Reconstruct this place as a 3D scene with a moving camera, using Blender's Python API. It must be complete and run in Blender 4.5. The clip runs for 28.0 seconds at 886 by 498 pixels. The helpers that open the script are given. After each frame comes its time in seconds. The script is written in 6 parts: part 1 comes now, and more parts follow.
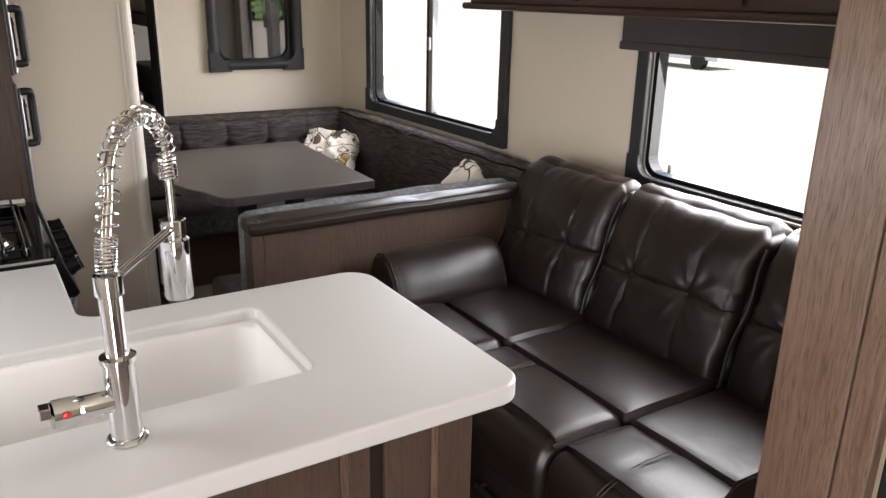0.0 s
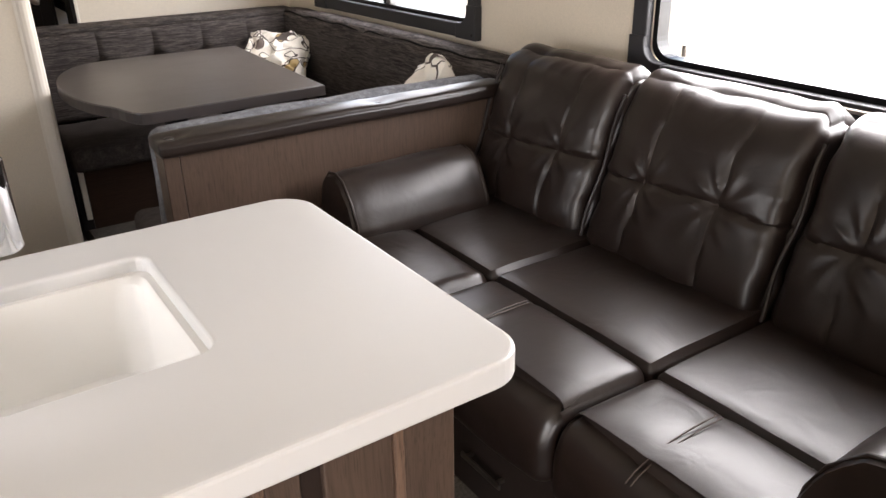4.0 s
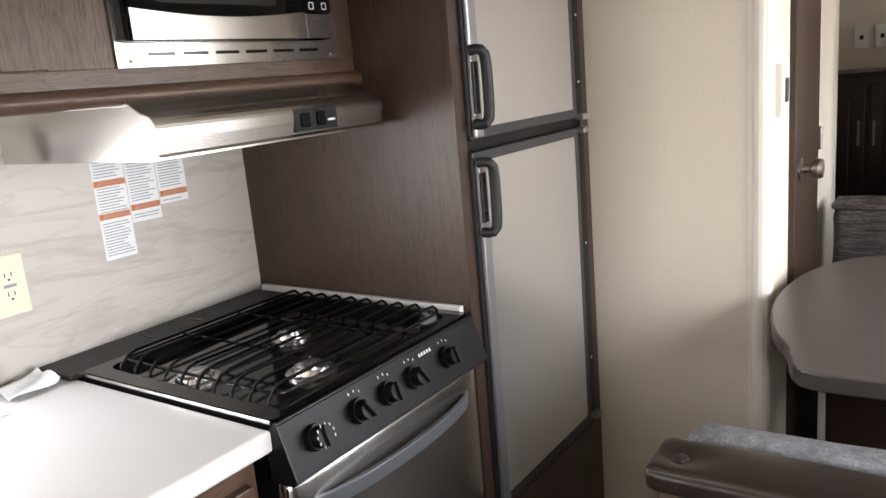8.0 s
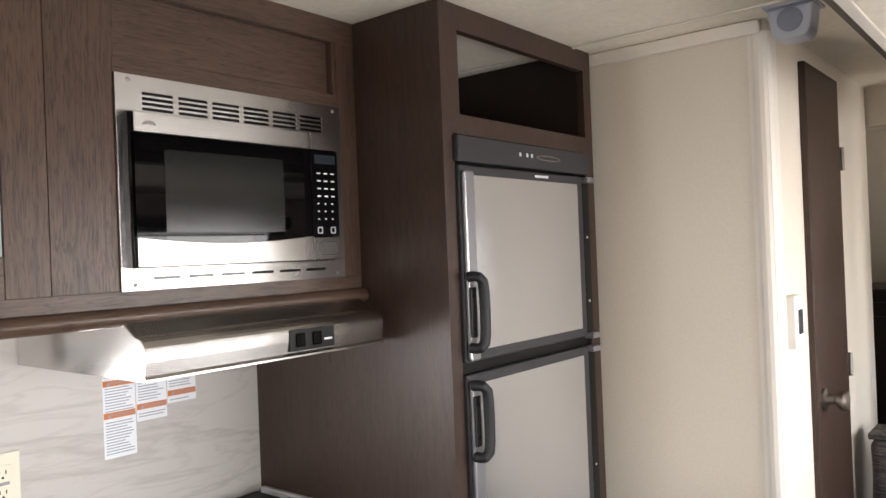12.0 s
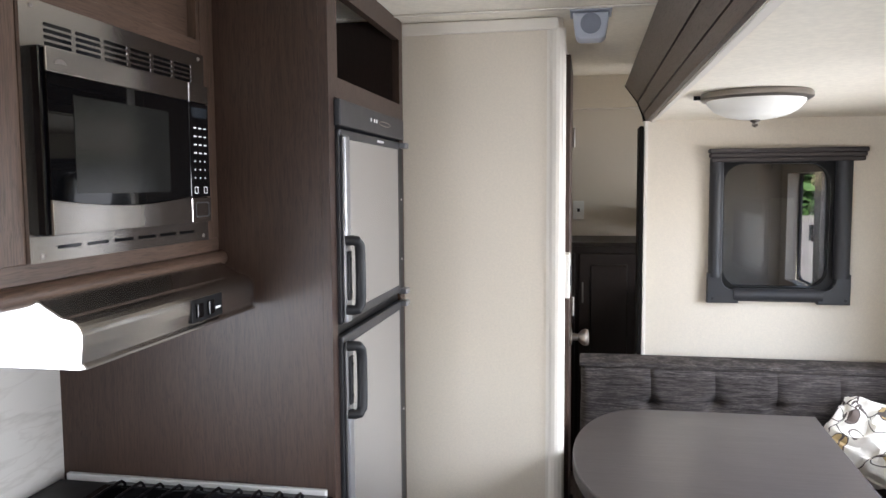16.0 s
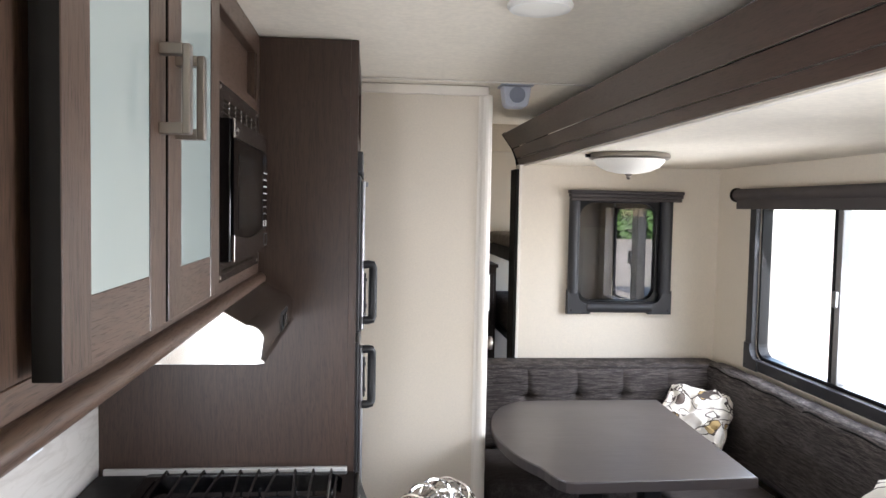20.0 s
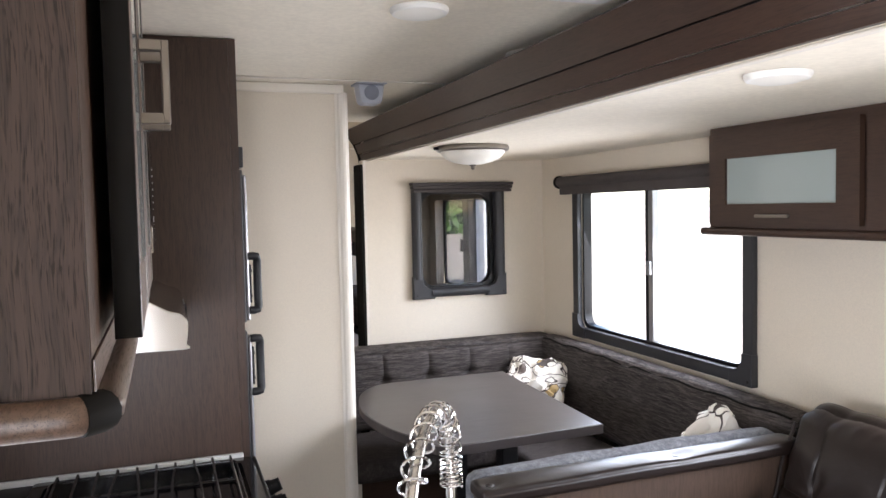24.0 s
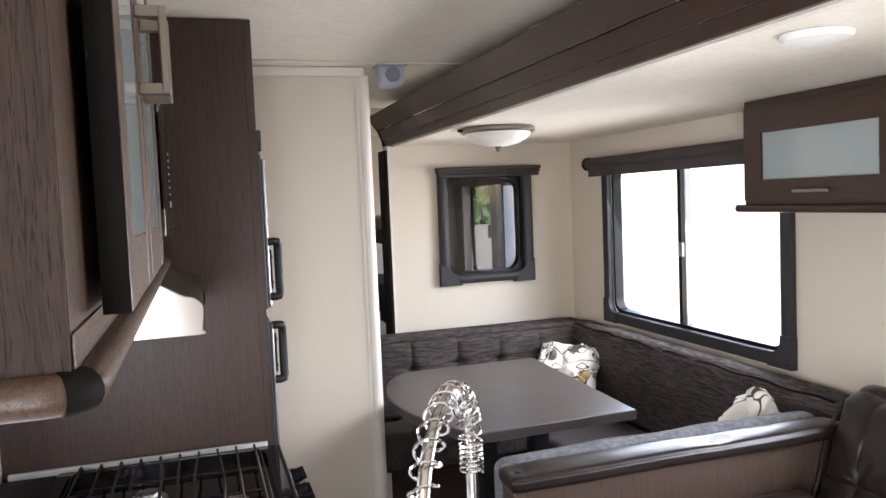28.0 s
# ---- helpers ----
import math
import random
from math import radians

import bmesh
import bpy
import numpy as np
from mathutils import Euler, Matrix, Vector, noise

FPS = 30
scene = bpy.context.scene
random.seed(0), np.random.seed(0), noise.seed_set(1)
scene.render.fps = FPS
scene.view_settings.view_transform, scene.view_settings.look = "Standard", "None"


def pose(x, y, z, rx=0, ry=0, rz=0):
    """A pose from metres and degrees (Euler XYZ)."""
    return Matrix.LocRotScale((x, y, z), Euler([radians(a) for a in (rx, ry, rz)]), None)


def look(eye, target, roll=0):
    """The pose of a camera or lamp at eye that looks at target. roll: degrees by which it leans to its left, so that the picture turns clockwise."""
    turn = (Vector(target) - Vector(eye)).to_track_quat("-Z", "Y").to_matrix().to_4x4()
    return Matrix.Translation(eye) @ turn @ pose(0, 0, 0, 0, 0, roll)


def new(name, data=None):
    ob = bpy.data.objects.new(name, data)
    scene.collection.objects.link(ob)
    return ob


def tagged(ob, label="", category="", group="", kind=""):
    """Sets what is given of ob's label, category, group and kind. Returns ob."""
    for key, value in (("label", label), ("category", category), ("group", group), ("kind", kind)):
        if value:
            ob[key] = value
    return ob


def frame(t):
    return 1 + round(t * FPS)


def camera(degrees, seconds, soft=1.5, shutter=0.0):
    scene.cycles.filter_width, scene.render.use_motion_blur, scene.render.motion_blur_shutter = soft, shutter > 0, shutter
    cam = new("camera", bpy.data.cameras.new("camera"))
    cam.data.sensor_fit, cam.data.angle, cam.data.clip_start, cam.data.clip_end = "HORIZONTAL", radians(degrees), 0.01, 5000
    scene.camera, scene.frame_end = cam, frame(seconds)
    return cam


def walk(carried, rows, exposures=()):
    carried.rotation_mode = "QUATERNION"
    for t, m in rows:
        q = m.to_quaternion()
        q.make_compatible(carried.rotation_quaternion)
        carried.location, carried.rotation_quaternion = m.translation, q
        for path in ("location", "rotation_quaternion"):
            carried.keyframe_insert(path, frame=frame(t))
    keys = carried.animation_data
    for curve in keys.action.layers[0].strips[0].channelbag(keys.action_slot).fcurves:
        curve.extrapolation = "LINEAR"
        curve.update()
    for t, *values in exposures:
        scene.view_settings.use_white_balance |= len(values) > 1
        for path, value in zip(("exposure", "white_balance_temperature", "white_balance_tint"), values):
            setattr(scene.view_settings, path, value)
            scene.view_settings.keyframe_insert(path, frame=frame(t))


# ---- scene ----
cam = camera(60.1, 28.0)
PATH = [
    (0.0, 0.064, 0.138, 1.493, -32.12, -18.37, 1.16),
    (0.5, 0.070, 0.139, 1.460, -31.66, -20.79, 0.92),
    (1.0, 0.073, 0.131, 1.432, -31.27, -22.13, -0.26),
    (1.5, 0.069, 0.129, 1.393, -31.59, -22.53, -1.07),
    (2.0, 0.067, 0.141, 1.364, -31.57, -24.07, -2.05),
    (2.5, 0.080, 0.193, 1.335, -32.81, -26.11, -3.14),
    (4.5, 0.427, 0.580, 1.357, -33.27, -23.35, 0.06),
    (5.0, 0.556, 0.668, 1.382, -23.42, -21.49, 1.28),
    (5.5, 0.671, 0.768, 1.379, -11.14, -20.68, 1.80),
    (6.0, 0.779, 0.893, 1.387, 2.28, -20.33, 2.12),
    (6.5, 0.805, 0.991, 1.382, 12.87, -19.13, 1.33),
    (7.0, 0.854, 1.080, 1.372, 20.47, -18.35, -0.15),
    (7.5, 0.949, 1.201, 1.362, 28.95, -16.61, -1.97),
    (8.0, 1.056, 1.314, 1.382, 35.23, -12.52, -5.08),
    (8.5, 1.137, 1.380, 1.427, 40.64, -7.50, -6.45),
    (9.0, 1.172, 1.417, 1.453, 45.38, -2.77, -6.81),
    (9.5, 1.195, 1.446, 1.481, 47.56, 0.69, -5.18),
    (10.0, 1.201, 1.449, 1.511, 49.20, 3.07, -2.95),
    (10.5, 1.211, 1.451, 1.513, 49.73, 4.31, -2.13),
    (11.0, 1.230, 1.430, 1.499, 47.54, 3.32, -2.04),
    (11.5, 1.207, 1.400, 1.494, 43.91, 1.62, -1.98),
    (12.0, 1.177, 1.392, 1.486, 39.04, 0.24, -2.28),
    (12.5, 1.144, 1.377, 1.483, 34.60, -0.67, -2.87),
    (13.0, 1.108, 1.365, 1.495, 29.83, -1.66, -2.54),
    (13.5, 1.027, 1.352, 1.467, 25.18, -1.38, -2.41),
    (15.5, 0.730, 1.184, 1.515, 12.85, -4.01, -1.06),
    (16.0, 0.712, 1.108, 1.546, 10.63, -4.67, -0.39),
    (16.5, 0.671, 1.050, 1.536, 7.83, -4.81, 0.06),
    (17.0, 0.628, 0.979, 1.541, 4.16, -5.38, -0.01),
    (17.5, 0.574, 0.890, 1.555, 2.46, -5.18, -0.77),
    (18.0, 0.505, 0.817, 1.567, 1.50, -4.97, -0.95),
    (18.5, 0.429, 0.756, 1.564, 0.12, -4.41, -0.92),
    (19.0, 0.344, 0.713, 1.573, -2.16, -3.87, -0.60),
    (19.5, 0.276, 0.662, 1.579, -4.06, -3.39, 0.39),
    (20.0, 0.221, 0.626, 1.590, -5.62, -3.16, 1.11),
    (20.5, 0.177, 0.585, 1.591, -8.05, -3.20, 1.28),
    (21.0, 0.115, 0.547, 1.589, -11.37, -2.52, 1.07),
    (21.5, 0.075, 0.517, 1.589, -12.86, -2.37, 1.96),
    (22.0, 0.037, 0.508, 1.581, -14.77, -2.92, 1.40),
    (22.5, 0.014, 0.490, 1.582, -16.78, -2.89, 0.21),
    (24.5, -0.002, 0.517, 1.550, -20.23, -3.27, -1.19),
    (25.0, 0.002, 0.518, 1.550, -20.19, -3.52, -1.00),
    (25.5, 0.001, 0.529, 1.547, -20.16, -3.49, -1.16),
    (26.0, 0.008, 0.534, 1.541, -19.92, -3.49, -1.64),
    (26.5, 0.009, 0.542, 1.536, -19.57, -3.58, -1.66),
    (27.0, 0.016, 0.543, 1.536, -18.96, -3.79, -1.68),
    (27.5, 0.021, 0.555, 1.531, -18.34, -3.90, -2.00),
    (28.0, 0.034, 0.559, 1.528, -17.63, -3.74, -2.40),
]
EXPOSURES = [(0.0, 1.80, 6650, 15), (2.0, 1.97, 6650, 17), (5.0, 2.20, 6850, 15), (7.0, 2.42, 6550, 14), (9.0, 2.26, 6550, 14), (10.5, 2.24, 6800, 15), (13.0, 2.32, 6250, 13), (17.0, 2.56, 5880, 12), (22.0, 2.50, 6080, 14), (28.0, 2.42, 6080, 15)]
walk(cam, [(t, pose(x, y, z, 90 + pitch, 0, yaw) @ pose(0, 0, 0, 0, 0, roll)) for t, x, y, z, yaw, pitch, roll in PATH], EXPOSURES)

# ---- world, sun and window light ----
world = bpy.data.worlds.new("sky")
scene.world = world
world.use_nodes = True
_nt = world.node_tree
_sky = _nt.nodes.new("ShaderNodeTexSky")
_sky.sky_type = "NISHITA"
_sky.sun_disc = False
_sky.sun_elevation = radians(40)
_sky.sun_rotation = radians(180)
_nt.links.new(_sky.outputs[0], _nt.nodes["Background"].inputs[0])
_nt.nodes["Background"].inputs[1].default_value = 0.15

_sun = bpy.data.lights.new("sun", "SUN")
_sun.energy, _sun.angle, _sun.color = 5.0, radians(0.5), (1.0, 0.95, 0.87)
sun = new("sun", _sun)
sun.matrix_world = look((0, 0, 0), (-0.03, 1.0, -0.84))


def window_light(name, eye, target, w, h, watts, color, spread=180):
    """The sky's light through one window opening."""
    d = bpy.data.lights.new(name, "AREA")
    d.shape, d.size, d.size_y, d.energy, d.color = "RECTANGLE", w, h, watts, color
    d.spread = radians(spread)
    ob = new(name, d)
    ob.matrix_world = look(eye, target)
    return ob


window_light("dinette_window_light", (1.984, 3.251, 1.2965), (0.0, 3.251, 0.55), 1.14, 0.69, 4.8, (1.0, 0.985, 0.975), 135)
window_light("sofa_window_light", (1.984, 1.342, 1.206), (0.0, 1.33, 0.36), 1.06, 0.52, 8.6, (0.99, 0.985, 0.985), 140)
window_light("kitchen_window_light", (-0.505, 1.5545, 1.121), (1.0, 1.5545, 1.121), 0.70, 0.31, 3.9, (0.98, 0.985, 0.99))
window_light("entry_door_light", (-0.50, -0.60, 0.98), (0.75, 0.95, 1.05), 0.62, 1.75, 12.0, (0.98, 0.98, 0.98))
window_light("bunk_window_light", (1.865, 4.79, 1.31), (0.9, 4.85, 1.1), 0.35, 0.57, 1.1, (1.0, 0.98, 0.96))


# ---- materials ----
def mat(name, color, rough=0.5, metal=0.0, spec=0.5, bump=None, vary=None, grain=None, coat=0.0, wave=0.4):
    """A surface with colour variation at two scales and fine relief.
    vary: (scale, amount); bump: (scale, strength, distance); grain: (stretch xyz, scale, dark colour, amount)."""
    m = bpy.data.materials.new(name)
    m.use_nodes = True
    nt = m.node_tree
    b = nt.nodes["Principled BSDF"]
    b.inputs["Roughness"].default_value = rough
    b.inputs["Metallic"].default_value = metal
    b.inputs["Specular IOR Level"].default_value = spec
    b.inputs["Coat Weight"].default_value = coat
    tc = nt.nodes.new("ShaderNodeTexCoord")
    col = nt.nodes.new("ShaderNodeRGB")
    col.outputs[0].default_value = (*color, 1)
    out = col.outputs[0]

    def noise_tex(scale, detail=4.0, stretch=None, distortion=0.0):
        n = nt.nodes.new("ShaderNodeTexNoise")
        n.inputs["Scale"].default_value = scale
        n.inputs["Detail"].default_value = detail
        n.inputs["Distortion"].default_value = distortion
        src = tc.outputs["Object"]
        if stretch:
            mp = nt.nodes.new("ShaderNodeMapping")
            mp.inputs["Scale"].default_value = stretch
            nt.links.new(src, mp.inputs[0])
            src = mp.outputs[0]
        nt.links.new(src, n.inputs["Vector"])
        return n.outputs["Fac"]

    def mixed(fac, a, color2, amount):
        r = nt.nodes.new("ShaderNodeMapRange")
        r.inputs["From Min"].default_value, r.inputs["From Max"].default_value = 0.35, 0.65
        r.inputs["To Max"].default_value = amount
        nt.links.new(fac, r.inputs["Value"])
        x = nt.nodes.new("ShaderNodeMix")
        x.data_type = "RGBA"
        nt.links.new(r.outputs[0], x.inputs["Factor"])
        nt.links.new(a, x.inputs[6])
        x.inputs[7].default_value = (*color2, 1)
        return x.outputs[2]

    height = None
    if grain:
        stretch, scale, dark, amount = grain
        g = noise_tex(scale, 6.0, stretch, wave)
        out = mixed(g, out, dark, amount)
        g2 = noise_tex(scale * (12.0 if wave > 1 else 4.5), 3.0, stretch)
        out = mixed(g2, out, tuple(c * 0.72 for c in dark), amount * 0.8)
        height = g2
    if vary:
        scale, amount = vary
        out = mixed(noise_tex(scale, 3.0), out, tuple(c * 0.72 for c in color), amount)
        rr = nt.nodes.new("ShaderNodeMapRange")
        rr.inputs["To Min"].default_value, rr.inputs["To Max"].default_value = max(0.02, rough - 0.12 * rough), min(1, rough + 0.15 * rough)
        nt.links.new(noise_tex(scale * 3.0, 3.0), rr.inputs["Value"])
        nt.links.new(rr.outputs[0], b.inputs["Roughness"])
    nt.links.new(out, b.inputs["Base Color"])
    if bump:
        scale, strength, distance = bump
        bp = nt.nodes.new("ShaderNodeBump")
        bp.inputs["Strength"].default_value, bp.inputs["Distance"].default_value = strength, distance
        nt.links.new(height if height is not None and scale == 0 else noise_tex(scale, 4.0), bp.inputs["Height"])
        nt.links.new(bp.outputs[0], b.inputs["Normal"])
    return m


def wood(name, color, dark, axis, rough=0.3, fine=0.42, spec=0.38):
    """Laminate with broad soft figure, wavy fine grain lines and short dark pores along one axis."""
    m = bpy.data.materials.new(name)
    m.use_nodes = True
    nt = m.node_tree
    b = nt.nodes["Principled BSDF"]
    b.inputs["Roughness"].default_value = rough
    b.inputs["Specular IOR Level"].default_value = spec
    tc = nt.nodes.new("ShaderNodeTexCoord")
    warp = nt.nodes.new("ShaderNodeTexNoise")
    warp.inputs["Scale"].default_value, warp.inputs["Detail"].default_value = 5.0, 2.0
    nt.links.new(tc.outputs["Object"], warp.inputs["Vector"])
    amt = nt.nodes.new("ShaderNodeVectorMath")
    amt.operation = "SCALE"
    amt.inputs["Scale"].default_value = 0.022
    nt.links.new(warp.outputs["Color"], amt.inputs[0])
    bent = nt.nodes.new("ShaderNodeVectorMath")
    nt.links.new(tc.outputs["Object"], bent.inputs[0])
    nt.links.new(amt.outputs[0], bent.inputs[1])

    def streaks(along, scale, detail, lo, hi, amount):
        mp = nt.nodes.new("ShaderNodeMapping")
        mp.inputs["Scale"].default_value = [along if c == axis else 1.0 for c in "xyz"]
        nt.links.new(bent.outputs[0], mp.inputs[0])
        n = nt.nodes.new("ShaderNodeTexNoise")
        n.inputs["Scale"].default_value, n.inputs["Detail"].default_value = scale, detail
        nt.links.new(mp.outputs[0], n.inputs["Vector"])
        r = nt.nodes.new("ShaderNodeMapRange")
        r.inputs["From Min"].default_value, r.inputs["From Max"].default_value = lo, hi
        r.inputs["To Max"].default_value = amount
        nt.links.new(n.outputs["Fac"], r.inputs["Value"])
        return r.outputs[0]

    def lines(along, scale, width, amount):
        """Thin wavy lines, as the growth rings leave them."""
        mp = nt.nodes.new("ShaderNodeMapping")
        mp.inputs["Scale"].default_value = [along if c == axis else 1.0 for c in "xyz"]
        nt.links.new(bent.outputs[0], mp.inputs[0])
        n = nt.nodes.new("ShaderNodeTexNoise")
        n.inputs["Scale"].default_value, n.inputs["Detail"].default_value = scale, 1.5
        nt.links.new(mp.outputs[0], n.inputs["Vector"])
        saw = nt.nodes.new("ShaderNodeMath")
        saw.operation = "PINGPONG"
        saw.inputs[1].default_value = width
        nt.links.new(n.outputs["Fac"], saw.inputs[0])
        r = nt.nodes.new("ShaderNodeMapRange")
        r.inputs["From Min"].default_value, r.inputs["From Max"].default_value = 0.0, 0.45 * width
        r.inputs["To Min"].default_value, r.inputs["To Max"].default_value = amount, 0.0
        nt.links.new(saw.outputs[0], r.inputs["Value"])
        return r.outputs[0]

    def toward(a, fac, col):
        x = nt.nodes.new("ShaderNodeMix")
        x.data_type = "RGBA"
        nt.links.new(fac, x.inputs["Factor"])
        nt.links.new(a, x.inputs[6])
        x.inputs[7].default_value = (*col, 1)
        return x.outputs[2]

    base = nt.nodes.new("ShaderNodeRGB")
    base.outputs[0].default_value = (*color, 1)
    out = toward(base.outputs[0], streaks(0.12, 9.0, 3.0, 0.38, 0.64, 0.45), tuple(0.55 * c + 0.45 * d for c, d in zip(color, dark)))
    out = toward(out, streaks(0.030, 190.0, 4.0, 0.46, 0.66, 0.5 * fine), dark)
    out = toward(out, lines(0.050, 52.0, 0.075, 0.6 * fine), dark)
    pores = streaks(0.035, 760.0, 2.0, 0.53, 0.66, 1.0 * fine)
    out = toward(out, pores, tuple(0.7 * d for d in dark))
    nt.links.new(out, b.inputs["Base Color"])
    rr = nt.nodes.new("ShaderNodeMapRange")
    rr.inputs["To Min"].default_value, rr.inputs["To Max"].default_value = rough - 0.04, rough + 0.12
    nt.links.new(pores, rr.inputs["Value"])
    nt.links.new(rr.outputs[0], b.inputs["Roughness"])
    bp = nt.nodes.new("ShaderNodeBump")
    bp.inputs["Strength"].default_value, bp.inputs["Distance"].default_value = 0.15, 0.0006
    bp.invert = True
    nt.links.new(pores, bp.inputs["Height"])
    nt.links.new(bp.outputs[0], b.inputs["Normal"])
    return m


def marble(name, color, vein):
    """Pale stone print with thin slanting veins and faint clouds."""
    m = mat(name, color, 0.38, vary=(2.0, 0.08))
    nt = m.node_tree
    b = nt.nodes["Principled BSDF"]
    old = b.inputs["Base Color"].links[0].from_socket
    tc = nt.nodes.new("ShaderNodeTexCoord")
    for scale, width, amount in ((2.6, 0.040, 0.45), (6.0, 0.045, 0.3)):
        mp = nt.nodes.new("ShaderNodeMapping")
        mp.inputs["Rotation"].default_value = (radians(24), 0, 0)
        mp.inputs["Scale"].default_value = (1.0, 0.7, 3.6)
        nt.links.new(tc.outputs["Object"], mp.inputs[0])
        n = nt.nodes.new("ShaderNodeTexNoise")
        n.inputs["Scale"].default_value, n.inputs["Detail"].default_value, n.inputs["Distortion"].default_value = scale, 5.0, 0.7
        nt.links.new(mp.outputs[0], n.inputs["Vector"])
        off = nt.nodes.new("ShaderNodeMath")
        off.operation = "SUBTRACT"
        off.inputs[1].default_value = 0.5
        nt.links.new(n.outputs["Fac"], off.inputs[0])
        ab = nt.nodes.new("ShaderNodeMath")
        ab.operation = "ABSOLUTE"
        nt.links.new(off.outputs[0], ab.inputs[0])
        r = nt.nodes.new("ShaderNodeMapRange")
        r.inputs["From Max"].default_value = width
        r.inputs["To Min"].default_value, r.inputs["To Max"].default_value = amount, 0.0
        nt.links.new(ab.outputs[0], r.inputs["Value"])
        x = nt.nodes.new("ShaderNodeMix")
        x.data_type = "RGBA"
        nt.links.new(r.outputs[0], x.inputs["Factor"])
        nt.links.new(old, x.inputs[6])
        x.inputs[7].default_value = (*vein, 1)
        old = x.outputs[2]
    nt.links.new(old, b.inputs["Base Color"])
    return m


W1, W2 = (0.049, 0.0275, 0.0188), (0.0130, 0.0070, 0.0047)
WOOD_Z = wood("walnut_laminate_upright", W1, W2, "z", 0.43, 0.6, 0.44)
WOOD_Y = wood("walnut_laminate_lengthwise", W1, W2, "y", 0.38, 0.4)
WOOD_X = wood("walnut_laminate_crosswise", W1, W2, "x", 0.38)
P1, P2 = (0.092, 0.057, 0.039), (0.024, 0.0145, 0.0098)
WOOD_PALE = wood("paler_walnut_upright", P1, P2, "z", 0.38, 0.7)
WOOD_PALE_Y = wood("paler_walnut_lengthwise", P1, P2, "y", 0.38, 0.6)
WOOD_END = wood("brown_walnut_end_panel", (0.082, 0.055, 0.041), (0.030, 0.018, 0.013), "z", 0.38, 0.45)
# matte walnut darkened to carry the shade on the upper cabinet's end
WOOD_SIDE = wood("matte_shaded_walnut", (0.040, 0.0225, 0.0150), (0.010, 0.0055, 0.0036), "z", 0.72, 0.8)
# doorway light on the jamb is put into this paler walnut; battens share it
WOOD_JAMB = wood("lit_walnut_jamb", (0.150, 0.094, 0.066), (0.056, 0.034, 0.023), "z", 0.38, 0.7)
# kept this dark to carry the shade inside the fridge cubby too
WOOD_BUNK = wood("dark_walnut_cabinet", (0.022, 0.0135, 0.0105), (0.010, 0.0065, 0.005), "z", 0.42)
# near-black also stands in for shade on the glass doors' edges and gap
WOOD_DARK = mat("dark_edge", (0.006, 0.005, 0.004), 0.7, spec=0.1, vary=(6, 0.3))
WALL = mat("beige_vinyl_wall", (0.72, 0.645, 0.53), 0.62, vary=(1.6, 0.08), bump=(420, 0.12, 0.0008), grain=((1, 1, 1), 160, (0.58, 0.525, 0.45), 0.35))
CEIL = mat("cream_textured_ceiling", (0.88, 0.815, 0.69), 0.7, vary=(3.0, 0.10), bump=(60, 0.25, 0.002), grain=((1, 1, 1), 14, (0.74, 0.685, 0.58), 0.25))
WHITE_TRIM = mat("cream_trim", (0.72, 0.67, 0.59), 0.5, vary=(4, 0.12))
COUNTER = mat("white_solid_surface", (0.56, 0.556, 0.546), 0.36, vary=(3.0, 0.05), bump=(300, 0.03, 0.0004))
SINK = mat("white_sink", (0.68, 0.67, 0.64), 0.36, vary=(4, 0.04))
MARBLE = marble("pale_marble_laminate", (0.50, 0.475, 0.44), (0.34, 0.31, 0.275))
LEATHER = mat("dark_brown_leather", (0.0140, 0.0088, 0.0071), 0.345, spec=0.44, vary=(2.5, 0.25), bump=(420, 0.10, 0.0008))


def creased(m, scale, strength, distance):
    """Adds soft creases under the fine relief of a covering."""
    nt = m.node_tree
    fine = [n for n in nt.nodes if n.type == "BUMP"][0]
    tc = nt.nodes.new("ShaderNodeTexCoord")
    n = nt.nodes.new("ShaderNodeTexNoise")
    n.inputs["Scale"].default_value, n.inputs["Detail"].default_value, n.inputs["Distortion"].default_value = scale, 2.5, 0.8
    nt.links.new(tc.outputs["Object"], n.inputs["Vector"])
    wide = nt.nodes.new("ShaderNodeBump")
    wide.inputs["Strength"].default_value, wide.inputs["Distance"].default_value = strength, distance
    nt.links.new(n.outputs["Fac"], wide.inputs["Height"])
    nt.links.new(wide.outputs[0], fine.inputs["Normal"])


creased(LEATHER, 13.0, 0.24, 0.007)
LEATHER_BASE = mat("dark_brown_vinyl_base", (0.021, 0.014, 0.0115), 0.42, vary=(5, 0.3), bump=(260, 0.16, 0.0012))
THREAD = mat("brown_thread", (0.05, 0.034, 0.028), 0.6, vary=(40, 0.3))
FABRIC = mat("grey_brown_slub_fabric", (0.15, 0.13, 0.12), 0.85, spec=0.2, vary=(4, 0.2), grain=((1.3, 1.3, 20), 13.0, (0.022, 0.018, 0.017), 1.0), bump=(0, 0.5, 0.003))
FABRIC_SEAT = mat("grey_brown_seat_fabric", (0.10, 0.086, 0.08), 0.85, spec=0.2, vary=(4, 0.25), grain=((3, 26, 3), 9.0, (0.032, 0.026, 0.025), 0.85), bump=(0, 0.5, 0.003))
FABRIC_GREY = mat("grey_fleck_fabric", (0.26, 0.27, 0.29), 0.9, spec=0.2, vary=(6, 0.2), grain=((1, 1, 1), 60, (0.10, 0.10, 0.11), 0.7), bump=(180, 0.4, 0.002))
